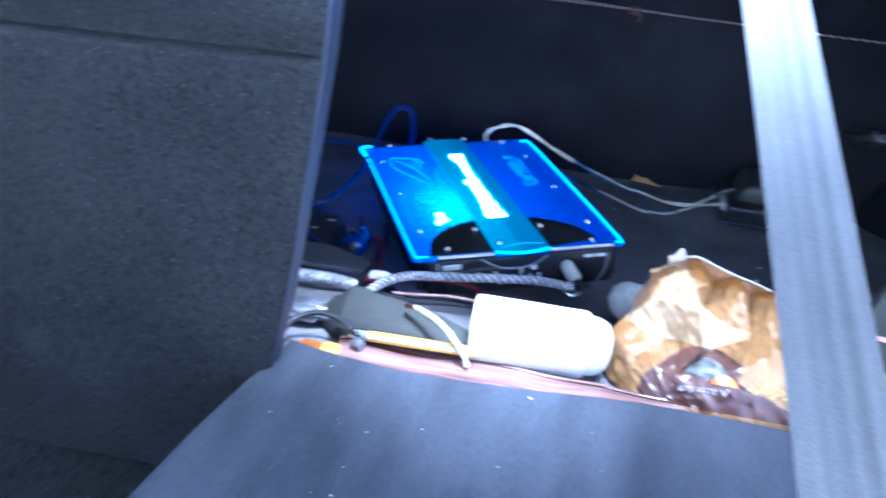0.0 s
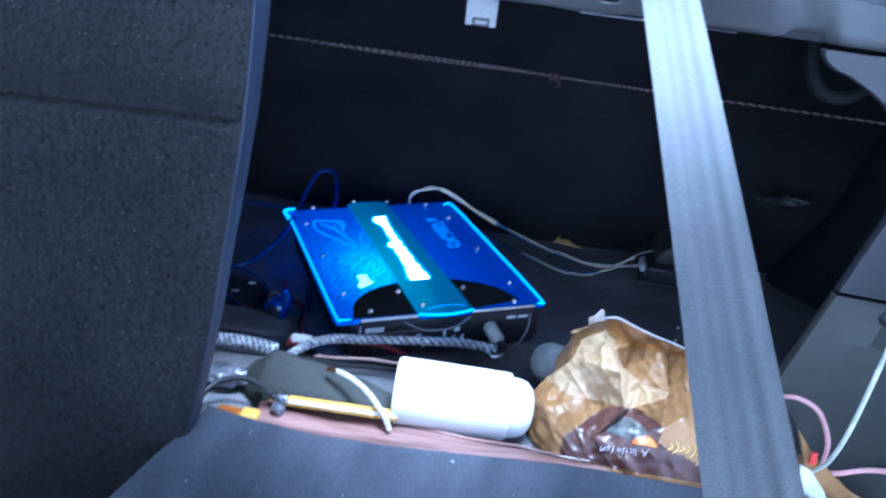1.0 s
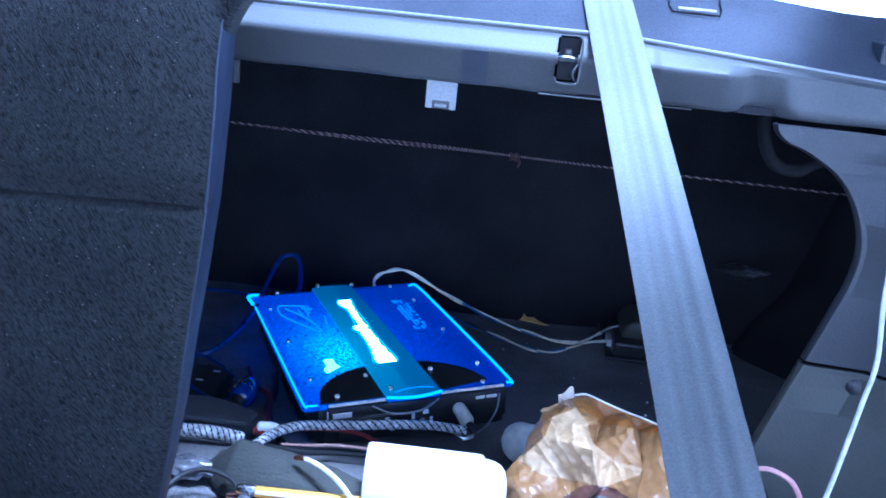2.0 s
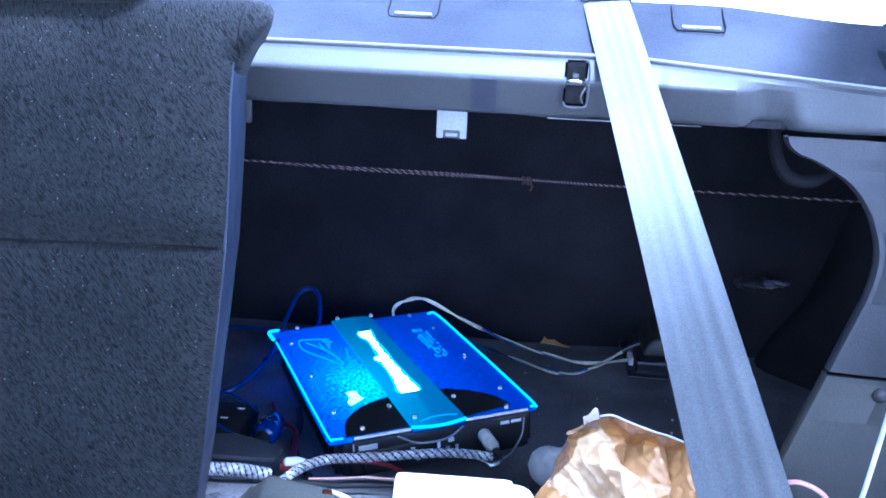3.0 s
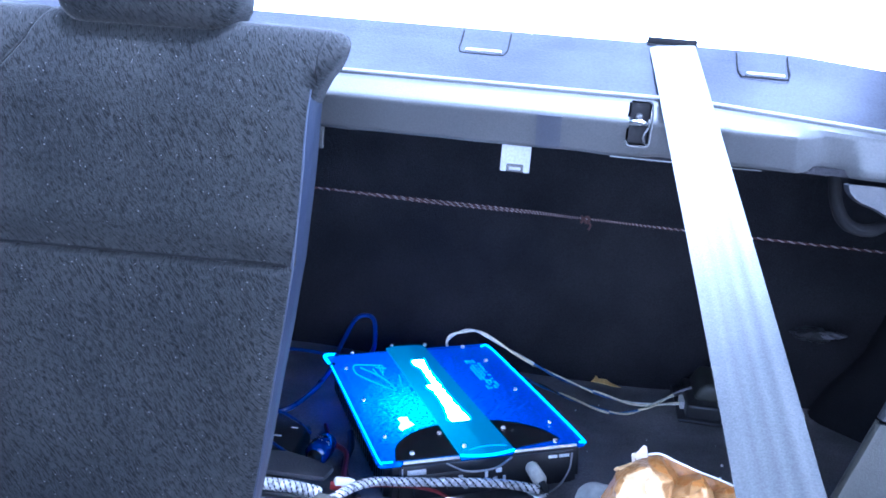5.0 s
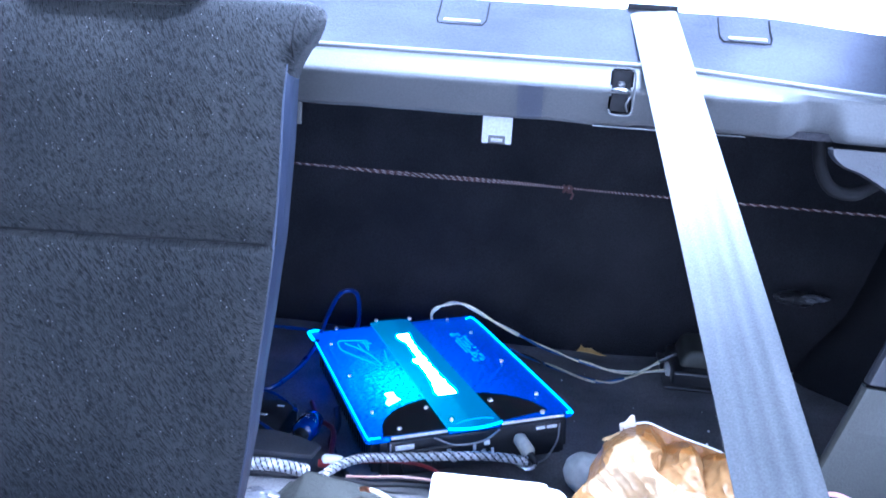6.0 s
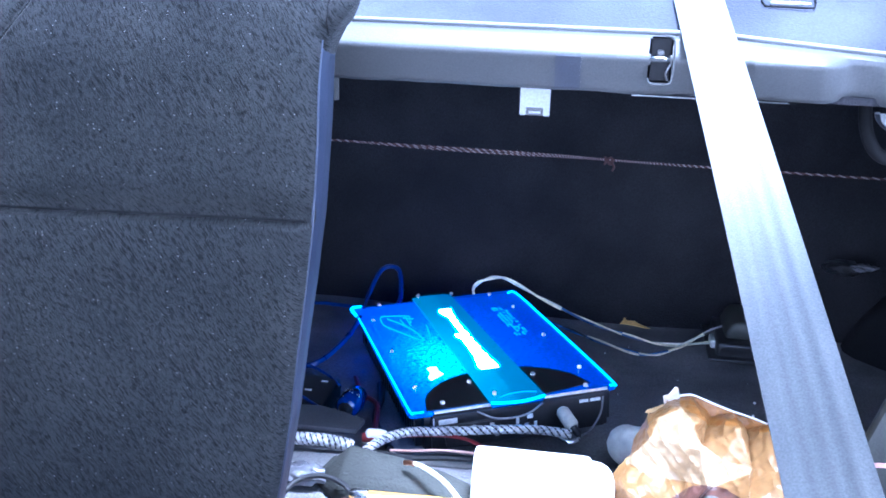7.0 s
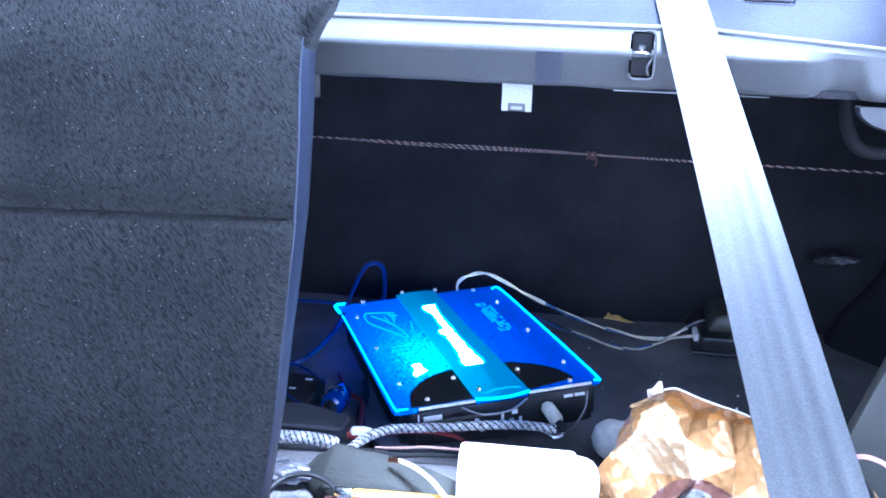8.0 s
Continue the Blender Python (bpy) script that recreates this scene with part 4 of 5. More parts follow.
LETTER_EDGE = [(0.108, 0.131, 0.161), (0.118, 0.127, 0.163), (0.130, 0.131, 0.162), (0.150, 0.133, 0.160), (0.195, 0.135, 0.159), (0.236, 0.134, 0.157), (0.246, 0.129, 0.156),
               (0.256, 0.131, 0.158), (0.264, 0.140, 0.157), (0.335, 0.141, 0.157), (0.352, 0.134, 0.159), (0.372, 0.133, 0.160), (0.386, 0.140, 0.160)]


def letter_span(y, k):
    return float(np.interp(y, [r[0] for r in LETTER_EDGE], [r[k] for r in LETTER_EDGE]))


rng = random.Random(11)
y = 0.108
while y < 0.374:
    h = rng.uniform(0.007, 0.014)
    y1 = min(y + h + 0.0012, 0.386)
    part("lettering_bar", box((letter_span(y + h / 2, 1) + 0.0022 + rng.uniform(-0.0014, 0.0014), y, 0.0036), (letter_span(y + h / 2, 2) - 0.0030 + rng.uniform(-0.0016, 0.0016), y1, 0.0052), 0.0012, 1),
         LOGO_GLOW, strap_ob, "white lit lettering block", local=True)
    y += h
for k, s in ((1, -1), (2, 1)):
    part("lettering_outline", tube(smooth_path([(letter_span(q, k) + s * 0.0008 * math.sin(q * 700), q, 0.0042) for q in np.linspace(0.108, 0.387, 30)], 3), 0.0014, 6), EDGE_GLOW, strap_ob, local=True)

# etched marks: a swept emblem and rows of small print as bars
for pts in ([(0.084, 0.378), (0.060, 0.386), (0.038, 0.389), (0.034, 0.362), (0.038, 0.338), (0.064, 0.286), (0.081, 0.257)], [(0.046, 0.376), (0.062, 0.346), (0.076, 0.308), (0.084, 0.260)],
            [(0.066, 0.365), (0.069, 0.330)], [(0.078, 0.380), (0.077, 0.332)], [(0.084, 0.374), (0.080, 0.345)], [(0.072, 0.372), (0.088, 0.362)], [(0.102, 0.325), (0.098, 0.290), (0.092, 0.252)]):
    bar("etched_line", pts, 0.0013, ETCH_GLOW, sides=6, z=0.0006)
# Short glowing bars painted in for reflections on the cover
for x0, y0, x1, y1 in ((0.047, 0.226, 0.066, 0.220), (0.045, 0.212, 0.056, 0.205), (0.050, 0.198, 0.062, 0.189), (0.058, 0.232, 0.074, 0.240)):
    bar("reflection_bar", [(x0, y0), ((x0 + x1) / 2, (y0 + y1) / 2 + 0.002), (x1, y1)], 0.0010, ETCH_GLOW, sides=6, z=0.0004)
rng = random.Random(3)
for i in range(17):
    for k in range(4):
        if rng.random() < 0.80:
            x0, y0 = 0.2275 + 0.0062 * k + rng.uniform(0, 0.001), 0.232 + i * 0.0082
            apart("print_bar", box((x0, y0, 0.0003), (x0 + rng.uniform(0.0026, 0.0050), y0 + rng.uniform(0.003, 0.0062), 0.0009)), ETCH_GLOW, smooth=False)
# unseen glowing strips added under the cover's rim to light the carpet round the body
for lo, hi in (((0.03, 0.4445, -0.022), (0.27, 0.4475, -0.014)), ((0.0082, 0.30, -0.016), (0.0102, 0.40, -0.013))):
    apart("spill_strip", box(lo, hi), SPILL_GLOW, "unseen blue glowing strip added under the rim", smooth=False)

# Screw colour kept pale to stand for sky reflected in the metal
SCREW = mat("sky_pale_screw", (0.62, 0.60, 0.60), (0.75, 0.73, 0.73), 60, 0.25, metal=0.15, bump=0)

# inner lamp showing through the cover
LED = glowing("white_led", (0.50, 0.95, 1.0), 0.32, (0.6, 0.8, 0.9))
apart("led", prism([(0.0585, 0.146), (0.064, 0.151), (0.075, 0.149), (0.0745, 0.132), (0.079, 0.118), (0.070, 0.111), (0.055, 0.100), (0.0525, 0.112), (0.060, 0.128)], 0.0006, Matrix.Translation((0, 0, 0.0003))), LED, "white inner lamp")

for x, y in ((0.0458, 0.4504), (0.1199, 0.4609), (0.179, 0.4529), (0.2457, 0.4365), (0.0217, 0.3752), (0.0237, 0.2271), (0.0265, 0.0831), (0.0507, 0.0189),
             (0.1043, 0.0756), (0.1248, 0.019), (0.1997, 0.0723), (0.2564, 0.011), (0.2729, 0.0753), (0.2692, 0.2158), (0.2652, 0.3593)):
    on = 0.0042 if 0.11 < x < 0.19 else 0.0004
    apart("screw", lathe([(0, 0.0036), (0.0036, 0.0036), (0.0050, 0.0022)], Matrix.Translation((x, y, on)) @ Matrix.Rotation(radians(-90), 4, "Y"), 12), SCREW, "screw painted pale for the sky's reflection")

# terminal end with its labels, sockets and plug
front = apart("terminal_panel", box((0.030, 0.001, -0.058), (0.280, 0.007, -0.009), 0.001), BLACK_PLASTIC, "black terminal panel")
for x0, x1, z0, z1 in ((0.040, 0.066, -0.021, -0.014), (0.243, 0.256, -0.018, -0.014), (0.259, 0.274, -0.018, -0.014), (0.112, 0.118, -0.034, -0.026), (0.150, 0.154, -0.036, -0.026), (0.166, 0.174, -0.030, -0.024), (0.176, 0.180, -0.044, -0.036), (0.125, 0.131, -0.042, -0.036), (0.087, 0.092, -0.030, -0.027), (0.214, 0.219, -0.028, -0.023)):
    part("label_bar", box((x0, -0.0006, z0), (x1, 0.0012, z1)), WHITE_PRINT, front, "white printed bar", local=True, smooth=False)
part("border_line", tube([Vector(p) for p in ((0.033, 0.0, -0.010), (0.033, 0.0, -0.032), (0.036, 0.0, -0.036))], 0.001, 6), WHITE_PRINT, front, local=True)
for x in (0.10, 0.122, 0.144, 0.166):
    part("socket", lathe([(0, 0.0058), (0.008, 0.0055), (0.008, 0.003)], Matrix.Translation((x, 0.002, -0.042)) @ Matrix.Rotation(radians(-90), 4, "Z"), 14), STEEL if x in (0.122, 0.166) else BLACK_PLASTIC, front, "round input socket", local=True)
part("terminal_block", box((0.048, -0.008, -0.050), (0.088, 0.002, -0.036), 0.001), BLACK_PLASTIC, front, "black terminal block", local=True)


# ---- cables and things about the amplifier ----
GREY_WIRE = mat("thin_grey_wire", (0.16, 0.16, 0.17), (0.24, 0.24, 0.25), 40, 0.3)


def cable(name, pts, r, material, label, category="cable", sides=8, group=""):
    return tagged(part(name, tube(smooth_path(pts, 8), r, sides), material), label, category, group)


def braided(name, pts, r, label, n=6, dens=60):
    path = smooth_path(pts, 14)
    length = sum((a - b).length for a, b in zip(path, path[1:]))
    fine = smooth_path([path[i] for i in range(0, len(path), 7)] + ([path[-1]] if (len(path) - 1) % 7 else []), 18)
    ob = thing(name, label, "cable", pts[0])
    part("core", tube(path, r * 0.72, 8), BLACK_RUBBER, ob)
    for k in range(n):
        part("braid", strand(fine, r * 0.76, r * 0.26, length * dens, 2 * math.pi * k / n, 5), BLACK_RUBBER if k % 3 == 1 else BRAID_SILVER, ob)
    for k in range(4):
        part("cross_braid", strand(fine, r * 0.92, r * 0.10, -length * dens * 1.2, 2 * math.pi * (k + 0.3) / 4, 5), BRAID_SILVER, ob)
    return ob


braided("braided_cable", [(-0.272, 1.074, 0.050), (-0.254, 1.110, 0.055), (-0.228, 1.140, 0.056), (-0.194, 1.158, 0.053), (-0.150, 1.175, 0.051), (-0.105, 1.194, 0.049), (-0.058, 1.212, 0.045), (-0.014, 1.220, 0.040)], 0.0062, "silver-and-black braided cable along the amplifier's end", 9, 34)
braided("braided_cable", [(-0.40, 1.105, 0.050), (-0.36, 1.095, 0.055), (-0.325, 1.098, 0.055), (-0.29, 1.11, 0.045)], 0.0085, "short end of silver-and-black braided cable", 9, 46)
cable("red_wire", [(-0.268, 1.090, 0.050), (-0.246, 1.140, 0.046), (-0.191, 1.165, 0.044), (-0.144, 1.158, 0.046), (-0.10, 1.12, 0.046)], 0.0026, WIRE_RED, "dark red power wire looping behind the bottle", "wire")
cable("red_wire", [(-0.268, 1.100, 0.046), (-0.24, 1.087, 0.050), (-0.203, 1.088, 0.050), (-0.17, 1.098, 0.049), (-0.12, 1.108, 0.048)], 0.0042, BLACK_RUBBER, "black cable below the red wire", "wire")
cable("brown_wire", [(-0.235, 1.088, 0.056), (-0.203, 1.086, 0.060), (-0.165, 1.096, 0.060), (-0.11, 1.104, 0.056)], 0.0019, mat("pale_brown_wire", (0.30, 0.18, 0.15), (0.42, 0.28, 0.24), 40, 0.4), "pale brown wire beside the bottle", "wire")

plug = thing("wire_connector", "white and red wire connector near the braided cable", "connector", (-0.264, 1.128, 0.05))
m_plug = Matrix.Translation((-0.276, 1.126, 0.055)) @ Matrix.Rotation(radians(8), 4, "Z")
part("shell", lathe([(0, 0.004), (0.003, 0.0075), (0.018, 0.0078), (0.027, 0.0055)], m_plug, 16), WHITE_PLASTIC, plug)
part("collar", lathe([(-0.004, 0.006), (0.010, 0.0074), (0.012, 0.006)], m_plug @ Matrix.Translation((0, -0.001, -0.004)), 16), WIRE_RED, plug, "red collar")

rca = thing("plug", "cream cable plug pushed into the amplifier's terminal end", "plug", (-0.03, 1.26, 0.045))
d_ = (Vector((0.002, 1.212, 0.036)) - Vector((-0.030, 1.258, 0.057)))
m_rca = Matrix.Translation((-0.030, 1.258, 0.057)) @ d_.to_track_quat("X", "Z").to_matrix().to_4x4()
part("barrel", lathe([(0, 0.0065), (0.004, 0.0095), (0.030, 0.0100), (0.036, 0.007)], m_rca, 18), mat("cream_plastic", (0.50, 0.48, 0.40), (0.62, 0.60, 0.52), 60, 0.45, bump=0.3, fine=150), rca)
part("strain_relief", lathe([(0.036, 0.006), (0.048, 0.0045), (0.052, 0.003)], m_rca, 14), BLACK_RUBBER, rca)
part("tip", tube(smooth_path([(-0.028, 1.214, 0.036), (-0.014, 1.208, 0.034), (-0.002, 1.214, 0.038)], 5), 0.003, 8), STEEL, rca, "bright metal tip")
cable("black_wire", [(0.026, 1.283, 0.072), (0.024, 1.262, 0.055), (0.010, 1.235, 0.040), (-0.012, 1.216, 0.034)], 0.0014, GREY_WIRE, "thin grey wire curving down from the amplifier", "wire", 6)
cable("black_wire", [(-0.14, 1.196, 0.070), (-0.11, 1.19, 0.066), (-0.075, 1.205, 0.069), (-0.055, 1.232, 0.076)], 0.0014, GREY_WIRE, "thin grey wire looping under the strap end", "wire", 6)
cable("black_wire", [(-0.21, 1.165, 0.052), (-0.17, 1.172, 0.056), (-0.13, 1.185, 0.062), (-0.09, 1.203, 0.062)], 0.0028, BLACK_RUBBER, "black wire crossing the terminal panel", "wire", 6)


WIRE_SLATE = mat("slate_blue_wire", (0.02, 0.07, 0.20), (0.04, 0.12, 0.30), 40, 0.3)


def sectioned(name, pts, label, spans, r=0.0022):
    """Twin wire whose jacket changes from clear to blue along its way: spans of (from, to, first, second) in shares of the length."""
    path = smooth_path(pts, 18)
    ob = thing(name, label, "speaker wire", pts[0])
    for a, b, m1, m2 in spans:
        run = path[int(a * (len(path) - 1)):int(b * (len(path) - 1)) + 1]
        for k, m in enumerate((m1, m2)):
            part("conductor", strand(run, r * 0.8, r * (1.0 - 0.2 * k), 4.0 * (b - a), math.pi * k + 8 * math.pi * a, 7), m, ob)
    return ob


sectioned("speaker_wire", [(-0.206, 1.660, 0.058), (-0.214, 1.690, 0.080), (-0.194, 1.70, 0.095), (-0.158, 1.70, 0.100), (-0.09, 1.70, 0.068), (-0.006, 1.70, 0.033), (0.067, 1.698, 0.013), (0.136, 1.674, 0.011), (0.222, 1.705, 0.012)],
          "clear and blue twin speaker wire behind the amplifier", ((0.0, 0.56, WIRE_CLEAR, WIRE_WHITE), (0.56, 0.74, WIRE_SLATE, WIRE_CLEAR), (0.74, 0.84, WIRE_CLEAR, WIRE_SLATE), (0.84, 1.0, WIRE_CLEAR, WIRE_WHITE)))
sectioned("speaker_wire", [(-0.075, 1.705, 0.022), (-0.03, 1.697, 0.012), (0.027, 1.655, 0.010), (0.095, 1.618, 0.010), (0.145, 1.649, 0.011), (0.196, 1.712, 0.018), (0.235, 1.735, 0.034), (0.262, 1.75, 0.040)],
          "clear and blue twin speaker wire on the boot carpet", ((0.0, 0.22, WIRE_SLATE, BLACK_RUBBER), (0.22, 0.42, WIRE_CLEAR, WIRE_SLATE), (0.42, 0.55, WIRE_SLATE, WIRE_CLEAR), (0.55, 0.74, WIRE_CLEAR, WIRE_WHITE), (0.74, 1.0, GREY_WIRE, BLACK_RUBBER)))
cable("blue_cable", [(-0.52, 1.36, 0.012), (-0.46, 1.385, 0.022), (-0.421, 1.402, 0.030), (-0.398, 1.476, 0.042), (-0.390, 1.545, 0.058)], 0.0045, WIRE_BLUE, "blue cable leading to the amplifier's side", "cable")
cable("blue_cable", [(-0.395, 1.585, 0.060), (-0.398, 1.635, 0.068), (-0.388, 1.70, 0.098), (-0.358, 1.705, 0.098), (-0.345, 1.665, 0.060), (-0.35, 1.64, 0.045)], 0.0042, WIRE_BLUE, "blue cable looping behind the amplifier", "cable")
cable("blue_cable", [(-0.56, 1.63, 0.040), (-0.48, 1.62, 0.050), (-0.41, 1.60, 0.056)], 0.0035, WIRE_BLUE, "blue cable running beside the amplifier", "cable")
cable("blue_wire", [(-0.50, 1.345, 0.046), (-0.43, 1.352, 0.044), (-0.395, 1.34, 0.040), (-0.36, 1.31, 0.034)], 0.0024, WIRE_BLUE, "thin blue wire over the fuse block", "wire", 6)
cable("blue_wire", [(-0.46, 1.225, 0.056), (-0.41, 1.228, 0.056), (-0.375, 1.215, 0.048), (-0.35, 1.20, 0.044)], 0.0022, WIRE_BLUE, "thin blue wire behind the grey flap", "wire", 6)

fuse = thing("fuse_block", "black fuse block with small pale marks beside the amplifier", "fuse block", (-0.42, 1.29, 0.0))
part("case", box((-0.50, 1.235, 0.0), (-0.365, 1.335, 0.038), 0.006), BLACK_PLASTIC, fuse)
for x, y in ((-0.43, 1.30), (-0.405, 1.275), (-0.39, 1.31)):
    part("mark", box((x, y, 0.0375), (x + 0.010, y + 0.004, 0.0388)), WHITE_PRINT, fuse, smooth=False)
conn = thing("blue_connector", "dark blue translucent cable connector beside the amplifier", "connector", (-0.335, 1.255, 0.0))
m_c = Matrix.Translation((-0.331, 1.228, 0.036)) @ Matrix.Rotation(radians(86), 4, "Z")
part("body", lathe([(0, 0.008), (0.003, 0.014), (0.010, 0.0175), (0.030, 0.0185), (0.052, 0.016), (0.060, 0.009)], m_c, 22), mat("dark_blue_plastic", (0.002, 0.016, 0.13), (0.004, 0.035, 0.24), 40, 0.15, bump=0.05, coat=0.6), conn)
part("cap", lathe([(-0.008, 0.006), (0.0, 0.0105), (0.004, 0.011)], m_c, 18), BLACK_PLASTIC, conn)
# Bright specks set on the body in place of its white glints
rng = random.Random(8)
for k in range(16):
    a, q = rng.uniform(0.35, 2.5), rng.uniform(0.006, 0.040)
    at = Matrix.Translation((q, 0.0180 * math.cos(a), 0.0180 * math.sin(a))) @ Matrix.Rotation(a - 1.57, 4, "X") @ Matrix.Rotation(rng.uniform(0, 3), 4, "Z")
    h = rng.uniform(0.0008, 0.0018)
    part("glint_speck", box((-h, -0.0007, -0.0012), (h, 0.0007, 0.0008), 0.0003, 1, m_c @ at), STEEL if k % 3 else WIRE_WHITE, conn)
cable("black_cable", [(-0.315, 1.38, 0.012), (-0.30, 1.32, 0.014), (-0.295, 1.26, 0.014), (-0.27, 1.20, 0.014), (-0.25, 1.16, 0.02)], 0.005, BLACK_RUBBER, "black cable along the amplifier's side", "cable")
cable("black_cable", [(-0.36, 1.40, 0.010), (-0.335, 1.34, 0.012), (-0.30, 1.29, 0.020), (-0.285, 1.22, 0.020), (-0.27, 1.15, 0.03)], 0.004, WIRE_RED, "dark red cable along the amplifier's side", "cable")

# grey flap and folded felt
FLAP = [(-0.46, 1.207), (-0.40, 1.204), (-0.36, 1.204), (-0.32, 1.191), (-0.289, 1.176), (-0.294, 1.146), (-0.33, 1.138), (-0.37, 1.132), (-0.47, 1.13)]
bm = prism(FLAP, 0.006, Matrix.Translation((0, 0, 0.036)), 0.0012)
for v in bm.verts:
    v.co.z += 0.012 * math.sin((v.co.x + 0.47) * 14) + 0.010 * noise.noise((v.co.x * 12, v.co.y * 12, 0))
tagged(part("carpet_flap", bm, FLAP_DARK), "dark grey stiff carpet flap lying over cables", "carpet flap")


FELT_TOP = [(0.0, -0.290, 1.026, 0.070), (0.16, -0.268, 1.016, 0.093), (0.5, -0.199, 1.007, 0.088), (0.85, -0.127, 0.992, 0.076), (1.0, -0.098, 0.988, 0.070)]
FELT_FOOT = [(0.0, -0.310, 1.012, 0.044), (0.16, -0.276, 0.972, 0.046), (0.5, -0.204, 0.966, 0.050), (0.85, -0.130, 0.962, 0.052), (1.0, -0.100, 0.962, 0.052)]


def felt_sheet(u, v):
    """A folded felt offcut: a short end facet, a crease, then a long face that tapers; it rolls over at the top."""
    top = Vector([lerp_table([(r[0], r[k]) for r in FELT_TOP], u) for k in (1, 2, 3)])
    foot = Vector([lerp_table([(r[0], r[k]) for r in FELT_FOOT], u) for k in (1, 2, 3)])
    if v < 0.65:
        w = v / 0.65
        p = foot.lerp(top, w) + Vector((0, -0.012, 0.004)) * math.sin(math.pi * w) ** 0.8
    else:
        w = (v - 0.65) / 0.35
        p = top + Vector((0.004 * w, 0.022 * math.sin(w * 1.57), 0.001 * math.sin(w * 2.6) - 0.042 * w * w))
    return p + Vector((0, 0, 0.003 * noise.noise((u * 5, v * 4, 2)))) + Vector((0, -0.0012, 0)) * noise.noise((u * 30, v * 22, 5))


felt = thing("felt_roll", "dull grey felt underlay folded up beside the bottle", "felt", (-0.25, 1.0, 0.045))
part("sheet", thick(grid(60, 30, felt_sheet)[0], 0.005), FELT_GREY, felt)
part("cut_edge", tube(smooth_path([felt_sheet(0.0, v) + Vector((-0.001, 0, -0.001)) for v in np.linspace(0.05, 0.95, 14)], 4), 0.0026, 6), FELT_GREY, felt, "thick cut edge")


def crumpled(name, centre, size, material, label, category, seed, sharp=0.35, cells=4.0, sub=4):
    bm = bmesh.new()
    bmesh.ops.create_icosphere(bm, subdivisions=sub, radius=1)
    for v in bm.verts:
        p = v.co.copy()
        d = noise.voronoi(p * cells * 0.4 + Vector((seed, 0, 0)))[0]
        k = 1 + sharp * (d[1] - d[0] - 0.35) + 0.25 * noise.noise(p * 1.3 + Vector((0, seed, 0)))
        v.co = Vector((centre[i] + size[i] * p[i] * k for i in range(3)))
        v.co.z = max(v.co.z, centre[2] - size[2] * 0.92)
    return tagged(part(name, bm, material), label, category)


crumpled("plastic_scrap", (-0.322, 1.004, 0.058), (0.034, 0.020, 0.013), SMOKED, "crumpled smoky plastic scrap beside the felt", "plastic scrap", 3.0, 0.5)


def paper_roll(u, v):
    """A loose roll lying on the carpet: rounded at one end, a little flattened and dented along its length."""
    x = 0.034 + 0.125 * u
    r = 0.0285 * math.sqrt(max(1 - (1 - min(u / 0.26, 1)) ** 2, 0.0)) * (1 - 0.12 * u)
    a = 2 * math.pi * v
    k = 1 + 0.10 * noise.noise((u * 3.5, math.cos(a), math.sin(a) + 4)) + 0.03 * noise.noise((u * 12, 3 * math.cos(a), 3 * math.sin(a)))
    return Vector((x, 1.215 - 0.020 * u + 1.05 * r * k * math.cos(a), 0.036 + 0.004 * u + r * k * math.sin(a)))


bm, _ = grid(30, 32, paper_roll)
bmesh.ops.remove_doubles(bm, verts=bm.verts[:], dist=0.0002)
bmesh.ops.recalc_face_normals(bm, faces=bm.faces)
tagged(part("paper_roll", bm, PAPER), "loose roll of white paper lying behind the snack bag", "paper")

# strip of card, pencil and small bits along the folded seat's edge
bm, _ = grid(60, 8, lambda u, v: Vector((-0.262 + 0.53 * u, 0.868 + 0.083 * v + 0.006 * math.sin(u * 7), 0.050 + 0.010 * v + 0.004 * noise.noise((u * 8, v, 4)))))
card = thing("card_strip", "glossy pinkish-brown card strip behind the folded seat", "card strip", (0.0, 0.90, 0.05))
part("sheet", thick(bm, 0.004), CARDBOARD, card)
part("folded_edge", tube(smooth_path([(-0.262 + 0.53 * u, 0.951 + 0.006 * math.sin(u * 7), 0.0612 + 0.004 * noise.noise((u * 8, 1, 4))) for u in np.linspace(0, 1, 24)], 4), 0.0022, 6), CARDBOARD, card, "rounded folded edge")
pencil = thing("pencil", "flat yellow pencil with pale edge on the card strip", "pencil", (-0.17, 0.95, 0.066))
m_p = Matrix.Translation((-0.168, 0.952, 0.072)) @ Matrix.Rotation(radians(3.0), 4, "Z") @ Matrix.Rotation(radians(-24), 4, "X")
part("shaft", box((-0.062, -0.0065, -0.006), (0.062, 0.0065, 0.005), 0.0016, m=m_p), YELLOW, pencil)
part("pale_edge", box((-0.060, -0.0078, -0.0028), (0.060, -0.0060, 0.0014), 0.0006, m=m_p), WHITE_PLASTIC, pencil, "pale stripe along the edge")
part("ferrule", lathe([(-0.082, 0.005), (-0.078, 0.0068), (-0.062, 0.0068), (-0.060, 0.005)], m_p, 14), STEEL, pencil, "bright ferrule")

lighter = thing("orange_lighter", "small orange and yellow plastic piece on the card strip", "plastic piece", (-0.272, 0.93, 0.06))
part("body", box((-0.304, 0.914, 0.053), (-0.277, 0.936, 0.062), 0.004, 3), ORANGE, lighter)
part("end", box((-0.2775, 0.917, 0.054), (-0.256, 0.937, 0.063), 0.004, 3), YELLOW, lighter, "yellow end")
